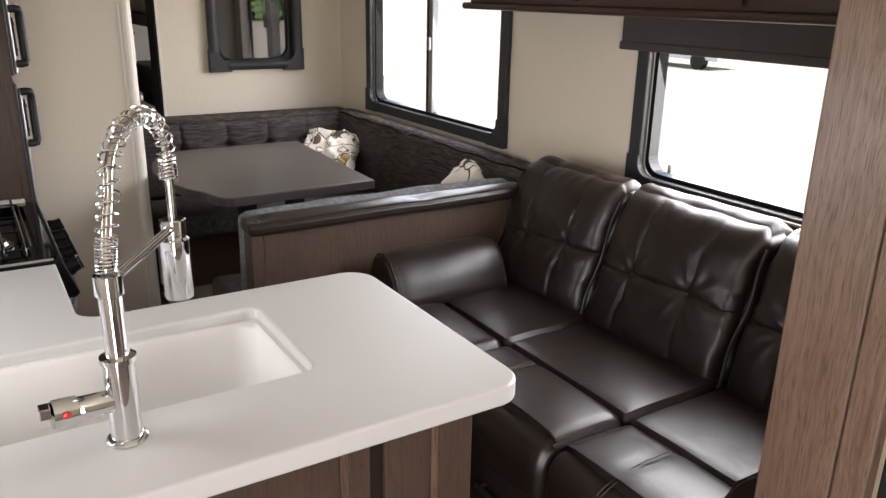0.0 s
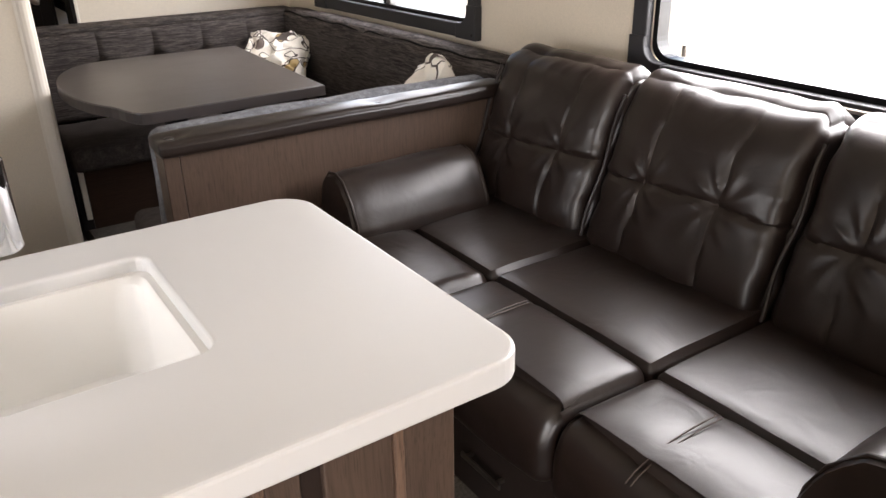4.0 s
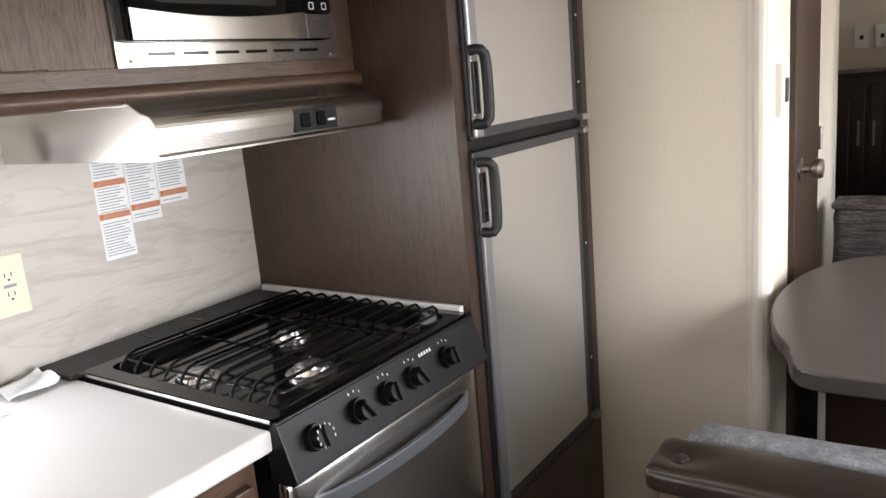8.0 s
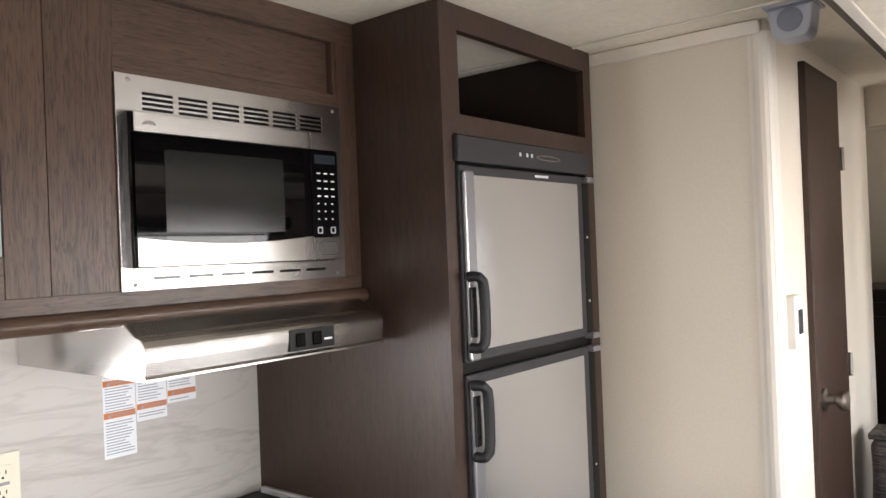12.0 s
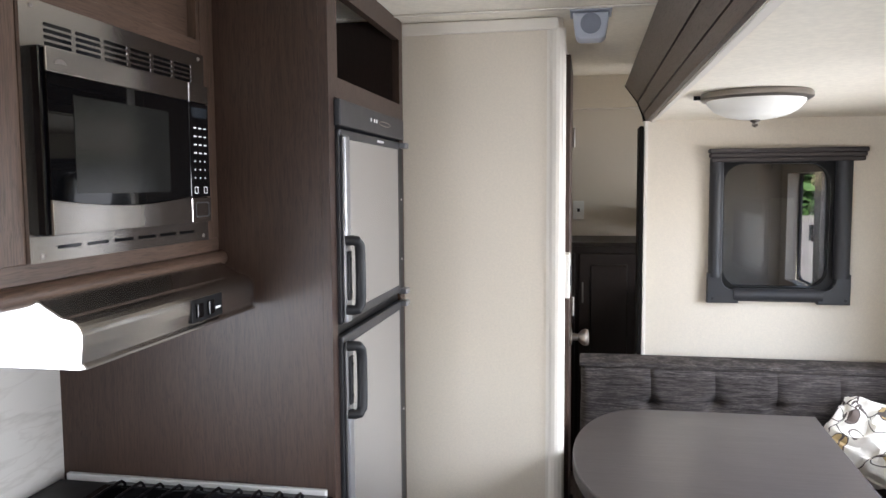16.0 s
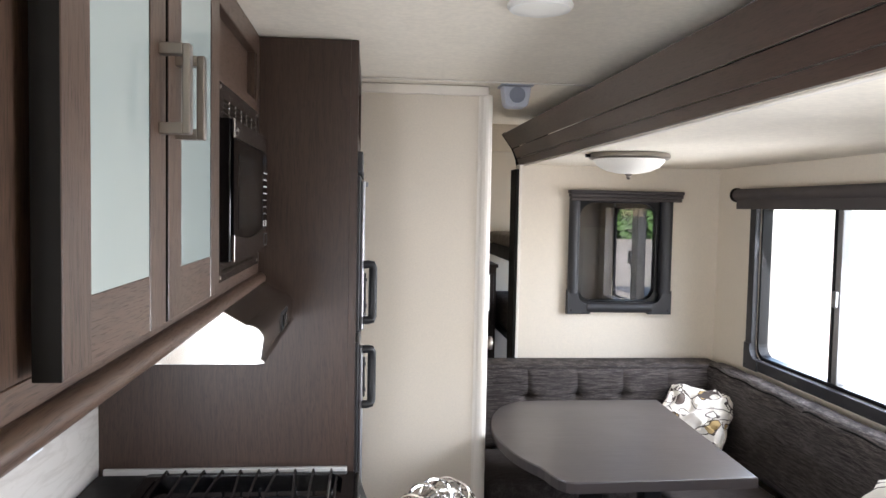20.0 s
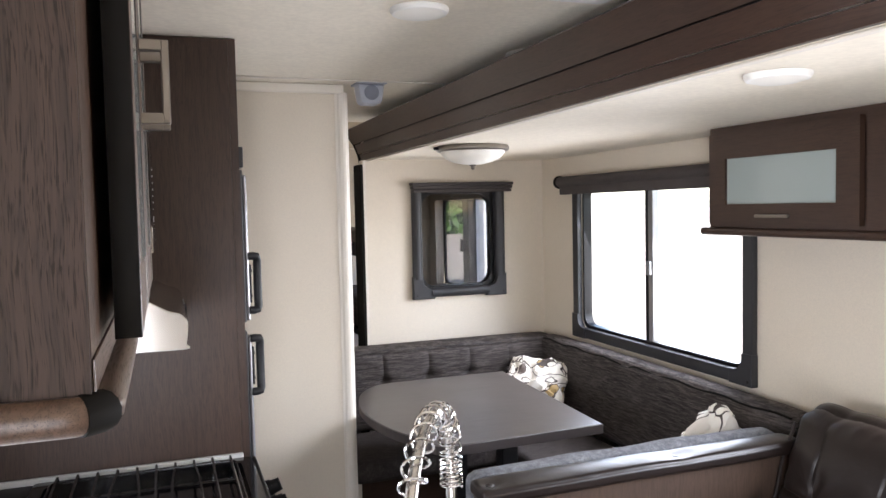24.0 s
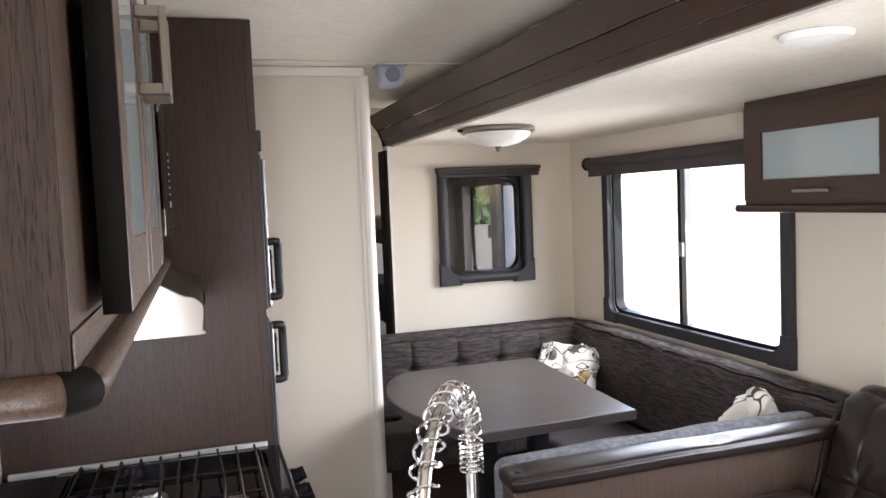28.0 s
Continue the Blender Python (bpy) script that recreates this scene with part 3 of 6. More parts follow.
solo("floor", box(-0.55, 2.0, -1.6, 6.0, -0.06, -0.004), PLANK, "grey oak vinyl plank floor of the trailer", "floor", kind="structure")
solo("ceiling", box(-0.55, 1.88, -1.6, 6.0, CEIL_Z, CEIL_Z + 0.05), CEIL, "cream textured vinyl trailer ceiling", "ceiling", kind="structure")
solo("wall_kitchen", plate_with_holes("x", KX - 0.06, KX, -1.6, 6.0, 0.0, CEIL_Z, [(1.202, 1.907, 0.966, 1.276), (-0.95, -0.25, 0.03, 1.90)]), WALL, "beige vinyl kitchen side wall with the open entry doorway", "wall", kind="structure")
solo("wall_front", box(KX, BX, -1.58, -1.5, 0, CEIL_Z), WALL, "beige vinyl end wall", "wall", kind="structure")
solo("wall_rear", box(KX, BX, 5.75, 5.82, 0, CEIL_Z), WALL, "beige vinyl bunk room wall", "wall", kind="structure")
solo("wall_side_front", box(BX, BX + 0.06, -1.5, 0.50, 0, CEIL_Z), WALL, "beige vinyl side wall", "wall", kind="structure")
solo("wall_side_rear", plate_with_holes("x", BX, BX + 0.06, 4.40, 5.75, 0, CEIL_Z, [(4.60, 5.62, 1.018, 1.604)]), WALL, "beige vinyl side wall of the bunk room", "wall", kind="structure")
solo("wall_side_over", box(BX, BX + 0.06, 0.50, 4.40, 1.96, CEIL_Z), WALL, "beige strip of wall over the slide-out", "wall", kind="structure")
ORIGIN.xyz = 0.012, 0.010, 0
solo("trim_ceiling_seam", box(KX, BX, 3.165, 3.177, CEIL_Z - 0.006, CEIL_Z - 0.002), WHITE_TRIM, "cream seam strip across the ceiling", "trim", kind="structure")

# bathroom partition
solo("wall_bath", prism([(0.05, 3.29), (0.615, 3.29), *arc(0.615, 3.305, 0.015, 270, 360, 4), (0.63, 4.45), (0.60, 4.45), (0.60, 3.33), (0.05, 3.33)], "z", 0.0, CEIL_Z), WALL, "beige vinyl bathroom partition", "wall", kind="structure")
solo("trim_bath_corner", prism(arc(0.614, 3.306, 0.026, 180, 360, 8) + [(0.640, 3.335), (0.633, 3.335), (0.633, 3.287), (0.588, 3.287)], "z", 0.0, CEIL_Z - 0.03), WHITE_TRIM, "rounded cream corner moulding of the partition", "trim", kind="structure", smooth=False)
solo("baseboard_bath", box(0.17, 0.60, 3.274, 3.289, 0, 0.022, 0.004), WHITE_TRIM, "thin cream floor strip at the partition", "baseboard", kind="structure")
solo("trim_bath_top", box(0.17, 0.62, 3.272, 3.289, CEIL_Z - 0.035, CEIL_Z - 0.002, 0.004), WHITE_TRIM, "cream cornice strip on the partition", "trim", kind="structure")
solo("lintel_bunk_room", box(0.60, 1.0, 4.47, 4.53, 1.875, CEIL_Z), WALL, "beige lintel before the bunk room", "lintel", kind="structure")

ORIGIN.xyz = 0.010, 0.045, 0
door = thing("door_1", (0.634, 3.47, 0.0), "closed dark walnut bathroom door with a nickel knob", "door", kind="structure")
part("leaf", box(0.632, 0.650, 3.53, 3.905, 0.03, 1.955, 0.003), WOOD_Z, door)
kn = lathe([(0.030, 0.0), (0.030, 0.006), (0.013, 0.010), (0.011, 0.028), (0.024, 0.040), (0.028, 0.052), (0.025, 0.060), (0.010, 0.063)], (0.650, 3.585, 1.05), "X")
part("door_handle", kn, NICKEL, door, "brushed nickel door knob", True)
for z in (0.35, 1.10, 1.72):
    part("hinge", cyl((0.654, 3.912, z - 0.035), (0.654, 3.912, z + 0.035), 0.006), NICKEL, door)

sw = thing("light_switch", (0.641, 3.40, 1.27), "white two-gang wall switch on the partition", "switch")
part("plate", box(0.634, 0.655, 3.325, 3.405, 1.215, 1.345, 0.003), WHITE_PLASTIC, sw)
part("rocker", box(0.655, 0.659, 3.35, 3.38, 1.25, 1.31, 0.002), FRIDGE_GREY, sw, "grey rocker")

# speaker on the ceiling
ORIGIN.xyz = 0, 0, 0
sp = thing("speaker", (0.719, 3.25, 1.995), "small pale blue-grey cup-shaped speaker under the ceiling", "speaker")
part("flange", box(0.664, 0.774, 3.20, 3.30, CEIL_Z - 0.007, CEIL_Z - 0.001, 0.002), GREY_PLASTIC, sp, "flat mounting plate")
CUP = [(0.671, 2.004), (0.767, 2.004), (0.764, 1.975), *arc(0.741, 1.953, 0.019, 0, -90, 5), *arc(0.697, 1.953, 0.019, 270, 180, 5), (0.674, 1.975)]
part("case", prism(CUP, "y", 3.214, 3.286, 0.006), GREY_PLASTIC, sp)
part("grille", lathe([(0.027, 0), (0.027, 0.003), (0.022, 0.005), (0.004, 0.006)], (0.719, 3.214, 1.974), "-Y", 28), mat("speaker_cloth", (0.22, 0.235, 0.28), 0.8, vary=(40, 0.3), bump=(900, 0.5, 0.001)), sp, "round cloth grille", True)


def disc_light(x, y, z, r, label):
    t = thing("ceiling_light", (x, y, z), label, "ceiling light", "round ceiling lights")
    part("rim", lathe([(r, 0), (r, 0.006), (r * 0.93, 0.012), (r * 0.86, 0.013)], (x, y, z), "-Z", 40), WHITE_PLASTIC, t, "", True)
    part("lens", lathe([(r * 0.85, 0.004), (r * 0.84, 0.013), (r * 0.6, 0.018), (r * 0.2, 0.021), (0.002, 0.021)], (x, y, z), "-Z", 40), BOWL, t, "white lens, switched off", True)


ORIGIN.xyz = 0, 0, 0
disc_light(0.568, 2.205, CEIL_Z - 0.001, 0.068, "round white flush ceiling light, switched off")
disc_light(1.11, 1.68, SLIDE_CEIL - 0.001, 0.062, "round white flush light in the slide-out ceiling")
vent = thing("ceiling_vent", (1.06, 2.60, CEIL_Z), "round white ceiling air vent with slats", "vent")
part("frame", lathe([(0.085, 0), (0.085, 0.008), (0.07, 0.016), (0.060, 0.016), (0.060, 0.002)], (1.06, 2.60, CEIL_Z - 0.001), "-Z", 40), WHITE_PLASTIC, vent, "", True)
for k in range(5):
    c = -0.048 + 0.024 * k
    half = math.sqrt(max(0.0, 0.058 ** 2 - c * c))
    part("slat", box(1.06 - half, 1.06 + half, 2.60 + c - 0.008, 2.60 + c + 0.008, CEIL_Z - 0.013, CEIL_Z - 0.010), WHITE_PLASTIC, vent)

gv = thing("ceiling_air_grille", (0.72, 1.68, CEIL_Z), "white plastic air grille panel on the ceiling", "vent")
part("frame", ring_frame(rounded_rect(0.53, 0.91, 1.40, 1.975, 0.02), rounded_rect(0.555, 0.885, 1.425, 1.95, 0.015), "z", CEIL_Z - 0.026, CEIL_Z - 0.001), WHITE_PLASTIC, gv)
part("panel", box(0.556, 0.884, 1.426, 1.949, CEIL_Z - 0.018, CEIL_Z - 0.008), WHITE_PLASTIC, gv)
for k in range(18):
    part("slat", box(0.56, 0.88, 1.445 + 0.028 * k, 1.459 + 0.028 * k, CEIL_Z - 0.023, CEIL_Z - 0.0182, 0.002, seg=1), WHITE_PLASTIC, gv)

# ---- slide-out room ----
solo("slide_floor", box(0.72, SX + 0.05, SY0 - 0.05, SY1 + 0.06, 0.06, SLIDE_FLOOR), CARPET, "raised grey carpeted floor of the slide-out", "floor", kind="structure")
solo("slide_ceiling", box(0.954, SX + 0.05, SY0 - 0.05, SY1 + 0.06, SLIDE_CEIL, 1.86), CEIL, "cream textured ceiling of the slide-out", "ceiling", kind="structure")
W1Y0, W1Y1, W1Z0, W1Z1 = 2.680, 3.822, 0.948, 1.645
W2Y0, W2Y1, W2Z0, W2Z1 = 0.80, 1.884, 0.942, 1.47
solo("slide_wall_outer", plate_with_holes("x", SX, SX + 0.05, SY0, SY1, SLIDE_FLOOR, SLIDE_CEIL, [(W1Y0, W1Y1, W1Z0, W1Z1), (W2Y0, W2Y1, W2Z0, W2Z1)]), WALL, "beige vinyl outer wall of the slide-out", "wall", kind="structure")
RWX0, RWX1, RWZ0, RWZ1 = 1.224, 1.644, 1.138, 1.638
solo("slide_wall_rear", plate_with_holes("y", SY1, SY1 + 0.05, 0.93, SX + 0.05, SLIDE_FLOOR, SLIDE_CEIL, [(RWX0, RWX1, RWZ0, RWZ1)]), WALL, "beige vinyl end wall of the slide-out", "wall", kind="structure")
solo("slide_wall_near", box(0.95, SX + 0.05, 0.62, 0.67, SLIDE_FLOOR, SLIDE_CEIL), WALL, "beige vinyl near end wall of the slide-out", "wall", kind="structure")
solo("trim_slide_jamb_far", box(0.912, 0.929, SY1 - 0.03, SY1 + 0.10, SLIDE_FLOOR, 1.775, 0.003), WOOD_DARK, "dark jamb trim of the slide-out", "trim", kind="structure")
solo("trim_slide_corner", box(0.931, 0.945, SY1 - 0.014, SY1 - 0.001, SLIDE_FLOOR, SLIDE_CEIL - 0.002, 0.003), WHITE_TRIM, "cream corner bead of the slide-out wall", "trim", kind="structure")
solo("trim_slide_jamb_near", box(0.930, 0.949, 0.580, 0.680, SLIDE_FLOOR - 0.09, 1.775, 0.003), WOOD_JAMB, "walnut jamb board of the slide-out", "trim", kind="structure")
solo("trim_slide_jamb_lip", box(0.926, 0.949, 0.535, 0.576, SLIDE_FLOOR - 0.09, 1.80, 0.003), WOOD_JAMB, "walnut edge strip of the slide-out jamb", "trim", kind="structure")
solo("seal_slide_near", box(0.95, 1.0, 0.48, 0.533, 0.06, 1.9, 0.004), BLACK_MATTE, "dark rubber seal beside the slide-out", "seal", kind="structure")

head = thing("slide_header", (0.93, 2.4, 1.798), "dark walnut header trim along the slide-out opening", "header", kind="structure")
part("lower_band", prism([(0.941, 1.798), (0.930, 1.826), (0.940, 1.830), (0.953, 1.812), (0.953, 1.798)], "y", 0.56, 4.275), WOOD_Y, head)
part("middle_band", prism([(0.928, 1.829), (0.910, 1.874), (0.922, 1.879), (0.945, 1.84), (0.938, 1.832)], "y", 0.556, 4.283), WOOD_Y, head)
part("upper_board", prism([(0.908, 1.878), (0.860, 1.943), (0.870, 1.951), (0.93, 1.900), (0.920, 1.883)], "y", 0.55, 4.30), WOOD_Y, head, "leaning upper board")
part("end_cap", prism([(0.936, 1.775), (0.926, 1.826), (0.906, 1.876), (0.857, 1.943), (0.870, 1.955), (0.945, 1.90), (0.953, 1.775)], "y", 4.301, 4.308), WOOD_DARK, head)
solo("slide_roof_edge", box(0.955, 1.50, 0.55, 4.28, 1.862, 1.895), BLACK_MATTE, "black roof edge of the slide-out", "roof", kind="structure")
solo("roof_bracket", box(0.93, 1.02, 4.02, 4.22, 1.897, 1.955, 0.004), BLACK_MATTE, "black foam block on the slide-out roof", "bracket")


def corner_bracket(parent, frame_axis, lo, hi, a, b, sa, sb):
    """A window frame's corner piece with a rounded inner corner; a, b its outer corner, sa, sb the way in."""
    L, w, r = 0.115, 0.052, 0.045
    raw = [(0, 0), (L, 0), (L, w)] + [(w + r - r * math.sin(radians(t)), w + r - r * math.cos(radians(t))) for t in range(0, 91, 15)] + [(w, L), (0, L)]
    out = [(a + sa * p, b + sb * q) for p, q in raw]
    part("corner_piece", prism(out, frame_axis, lo, hi, 0.003), FRAME_GREY, parent, "charcoal corner piece")
    s = part("screw", cyl(*[{"x": (d, a + sa * 0.018, b + sb * 0.018), "y": (a + sa * 0.018, d, b + sb * 0.018)}[frame_axis] for d in (lo - 0.001, lo + 0.004)], 0.005, seg=10), BLACK, parent)


def slide_window(name, label, y0, y1, z0, z1, mull, valence):
    """A window in the outer wall with a charcoal frame round it."""
    w = thing(name, (SX, (y0 + y1) / 2, z0), label, "window", kind="structure")
    f0, f1 = SX - 0.026, SX - 0.001
    part("window_frame", box(f0, f1, y0 - 0.05, y0, z0 + 0.06, z1 + 0.03, 0.004), FRAME_GREY, w)
    part("window_frame", box(f0, f1, y1, y1 + 0.05, z0 + 0.06, z1 + 0.03, 0.004), FRAME_GREY, w)
    part("window_sill", box(f0, f1, y0 + 0.06, y1 - 0.06, z0 - 0.045, z0 + 0.002, 0.004), FRAME_GREY, w)
    part("head_rail", box(f0, f1, y0 - 0.05, y1 + 0.05, z1 + 0.001, z1 + 0.04, 0.004), FRAME_GREY, w)
    corner_bracket(w, "x", f0 - 0.006, f1, y1 + 0.052, z0 - 0.047, -1, 1)
    corner_bracket(w, "x", f0 - 0.006, f1, y0 - 0.052, z0 - 0.047, 1, 1)
    g = rounded_rect(y0 + 0.016, y1 - 0.016, z0 + 0.016, z1 - 0.012, 0.05)
    o = rounded_rect(y0 + 0.001, y1 - 0.001, z0 + 0.001, z1 - 0.001, 0.052)
    part("inner_frame", ring_frame(o, g, "x", SX + 0.002, SX + 0.045), BLACK, w)
    p = part("pane", prism(rounded_rect(y0 + 0.01, y1 - 0.01, z0 + 0.01, z1 - 0.01, 0.05), "x", SX + 0.026, SX + 0.029), PANE, w)
    p.visible_shadow = False
    if mull:
        part("mullion", box(SX + 0.012, SX + 0.045, mull - 0.016, mull + 0.016, z0 + 0.012, z1 - 0.012, 0.003), FRIDGE_EDGE, w, "grey sliding sash bar")
        part("mullion_dark", box(SX + 0.010, SX + 0.04, mull + 0.017, mull + 0.034, z0 + 0.012, z1 - 0.012, 0.002), BLACK, w)
        part("latch", box(SX - 0.002, SX + 0.012, mull - 0.011, mull + 0.011, (z0 + z1) / 2 - 0.05, (z0 + z1) / 2 + 0.01, 0.003), FRIDGE_EDGE, w, "grey plastic latch")
    return w


slide_window("window_1", "wide sliding window with a charcoal frame over the dinette", W1Y0, W1Y1, W1Z0, W1Z1, 3.275, True)
w2 = slide_window("window_2", "wide window with a charcoal frame behind the sofa", W2Y0, W2Y1, W2Z0, W2Z1, None, True)
part("latch_bar", box(SX - 0.04, SX - 0.026, 1.20, 1.45, 0.925, 0.934, 0.002), NICKEL, w2, "silver latch bar")
part("pull", cyl((SX - 0.005, 1.77, 0.972), (SX - 0.005, 1.77, 1.0), 0.006), NICKEL, w2)

val = thing("window_shade", (SX - 0.06, 3.2, 1.61), "dark taupe roller shade rolled up over the dinette window", "shade", "roller shades")
part("roll", cyl((SX - 0.05, 2.50, 1.668), (SX - 0.05, 3.945, 1.668), 0.027, seg=24), SHADE_CLOTH, val, "", True)
part("flap", box(SX - 0.066, SX - 0.060, 2.51, 3.925, 1.605, 1.668, 0.002), SHADE_CLOTH, val)
part("end_cap", cyl((SX - 0.05, 3.945, 1.668), (SX - 0.05, 3.96, 1.668), 0.032, seg=24), WOOD_DARK, val, "", True)
val2 = thing("window_shade", (SX - 0.06, 1.3, 1.36), "dark taupe roller shade drawn a little over the sofa window", "shade", "roller shades")
part("cloth", box(SX - 0.062, SX - 0.058, 0.78, 1.972, 1.355, 1.46), SHADE_CLOTH, val2)
part("hem_bar", box(SX - 0.068, SX - 0.052, 0.775, 1.977, 1.340, 1.366, 0.004), SHADE_CLOTH, val2)

# window in the end wall
w3 = thing("window_3", (1.42, SY1, RWZ0), "small sliding tinted window with a charcoal frame over the bench", "window", kind="structure")
f0, f1 = SY1 - 0.024, SY1 - 0.001
part("window_frame", cyl((RWX0 - 0.020, f0 + 0.006, RWZ0 + 0.05), (RWX0 - 0.020, f0 + 0.006, RWZ1), 0.026, seg=16), FRAME_GREY, w3, "", True)
part("window_frame", cyl((RWX1 + 0.016, f0 + 0.006, RWZ0 + 0.05), (RWX1 + 0.016, f0 + 0.006, RWZ1), 0.030, seg=16), FRAME_GREY, w3, "", True)
part("window_sill", cyl((RWX0 + 0.05, f0 + 0.006, RWZ0 - 0.018), (RWX1 - 0.05, f0 + 0.006, RWZ0 - 0.018), 0.026, seg=16), FRAME_GREY, w3, "", True)
corner_bracket(w3, "y", f0 - 0.012, f1, RWX0 - 0.048, RWZ0 - 0.05, 1, 1)
corner_bracket(w3, "y", f0 - 0.012, f1, RWX1 + 0.048, RWZ0 - 0.05, -1, 1)
part("inner_frame", ring_frame(rounded_rect(RWX0 + 0.001, RWX1 - 0.001, RWZ0 + 0.001, RWZ1 - 0.001, 0.004), rounded_rect(RWX0 + 0.012, RWX1 - 0.028, RWZ0 + 0.012, RWZ1 - 0.014, 0.07), "y", SY1 - 0.004, SY1 + 0.045), BLACK, w3)
p = part("pane", prism(rounded_rect(RWX0 + 0.01, RWX1 - 0.01, RWZ0 + 0.01, RWZ1 - 0.01, 0.06), "y", SY1 + 0.026, SY1 + 0.029), PANE_TINT, w3, "tinted pane")
p.visible_shadow = False
part("latch", box(RWX0 + 0.185, RWX0 + 0.193, SY1 + 0.02, SY1 + 0.025, RWZ1 - 0.032, RWZ1 - 0.014, 0.001), BLACK, w3, "small black latch")
w5 = thing("window_5", (BX, 5.02, 1.018), "open bunk room side window seen through the slide-out", "window", kind="structure")
part("mullion", box(BX - 0.008, BX + 0.045, 4.975, 5.075, 1.020, 1.602, 0.004), BLACK_MATTE, w5, "black middle bar")
part("latch", box(BX - 0.024, BX - 0.009, 5.055, 5.09, 1.27, 1.35, 0.003), BLACK, w5, "black sash latch")
part("window_frame", ring_frame(rounded_rect(4.57, 5.65, 0.988, 1.634, 0.05), rounded_rect(4.61, 5.60, 1.028, 1.594, 0.05), "x", BX + 0.061, BX + 0.075), BLACK_MATTE, w5)

val3 = thing("window_shade", (1.43, SY1 - 0.05, 1.62), "dark taupe pleated shade folded over the small window", "shade", "roller shades")
for k in range(3):
    part("pleat", box(1.172 + 0.004 * k, 1.732 - 0.004 * k, SY1 - 0.058 + 0.004 * k, SY1 - 0.004, 1.666 - 0.017 * k, 1.682 - 0.017 * k, 0.004), SHADE_CLOTH, val3)

solo("trim_slide_ceiling", box(0.955, 0.972, SY0, SY1, SLIDE_CEIL - 0.006, SLIDE_CEIL - 0.001, 0.002), WHITE_TRIM, "cream bead along the slide-out ceiling", "trim", kind="structure")

# ---- overhead cabinet over the sofa ----
ORIGIN.xyz = 0, 0.022, 0
oc = thing("overhead_cabinet", (1.79, 1.7, 1.48), "walnut overhead cabinet with frosted glass lift-up doors", "cabinet")
OX = 1.722
part("body", plate_with_holes("x", OX, OX + 0.016, 0.72, 2.60, 1.465, SLIDE_CEIL - 0.002, [(2.05, 2.52, 1.54, 1.70)]), WOOD_Y, oc)
part("side", box(OX + 0.016, SX - 0.002, 2.582, 2.60, 1.465, SLIDE_CEIL - 0.002), WOOD_Z, oc)
part("bottom", box(OX + 0.016, SX - 0.002, 0.72, 2.582, 1.465, 1.480), WOOD_Y, oc)
part("rail", cyl((OX - 0.004, 0.72, 1.457), (OX - 0.004, 2.63, 1.457), 0.013, seg=14), WOOD_Y, oc, "rounded bottom rail", True)
for y1 in (2.582, 1.975, 1.368):
    y0 = y1 - 0.585
    d = part("door", plate_with_holes("x", OX - 0.019, OX - 0.001, y0, y1, 1.482, 1.772, [(y0 + 0.075, y1 - 0.075, 1.545, 1.690)]), WOOD_Y, oc)
    part("glass", box(OX - 0.010, OX - 0.006, y0 + 0.073, y1 - 0.073, 1.543, 1.692), FROST, d, "frosted glass")
    part("handle", box(OX - 0.045, OX - 0.037, (y0 + y1) / 2 - 0.07, (y0 + y1) / 2 + 0.06, 1.503, 1.513, 0.002), NICKEL, d, "brushed nickel bar handle")
    for s in (-0.05, 0.04):
        part("handle_post", box(OX - 0.038, OX - 0.018, (y0 + y1) / 2 + s - 0.004, (y0 + y1) / 2 + s + 0.004, 1.504, 1.512), NICKEL, d)

# ---- dome lamp in the slide-out ----
ORIGIN.xyz = 0.030, 0.080, 0.0
lamp = thing("dome_light", (1.135, 3.275, SLIDE_CEIL), "frosted glass dome ceiling lamp with a nickel rim, switched off", "ceiling light")
part("rim", lathe([(0.142, 0.0), (0.146, 0.006), (0.146, 0.016), (0.138, 0.022), (0.130, 0.022)], (1.135, 3.275, SLIDE_CEIL - 0.001), "-Z", 48), NICKEL, lamp, "", True)
part("bowl", lathe([(0.130, 0.014), (0.126, 0.030), (0.108, 0.050), (0.078, 0.064), (0.040, 0.072), (0.004, 0.074)], (1.135, 3.275, SLIDE_CEIL - 0.001), "-Z", 48), BOWL, lamp, "frosted glass bowl", True)
part("finial", lathe([(0.012, 0.070), (0.014, 0.076), (0.007, 0.082), (0.009, 0.088), (0.002, 0.094)], (1.135, 3.275, SLIDE_CEIL - 0.001), "-Z", 20), NICKEL, lamp, "", True)
part("thumb_screw", cyl((0.972, 3.275, SLIDE_CEIL - 0.012), (0.992, 3.275, SLIDE_CEIL - 0.012), 0.006, seg=12), BLACK, lamp)

# ---- sofa ----
ORIGIN.xyz = 0.010, -0.012, -0.016
sofa = thing("sofa", (1.45, 1.45, SLIDE_FLOOR), "dark brown leather sofa with tufted back cushions", "sofa")
part("base", soft_box(1.085, 1.80, 0.79, 2.20, SLIDE_FLOOR, 0.435, 0.012, 6), LEATHER_BASE, sofa, "smooth brown vinyl base")
part("drawer_front", box(1.078, 1.0845, 0.838, 2.03, SLIDE_FLOOR + 0.018, 0.405, 0.003), LEATHER_BASE, sofa, "smooth brown drawer front")
SEATS = ((0.765, 1.248), (1.248, 1.722), (1.722, 2.225))


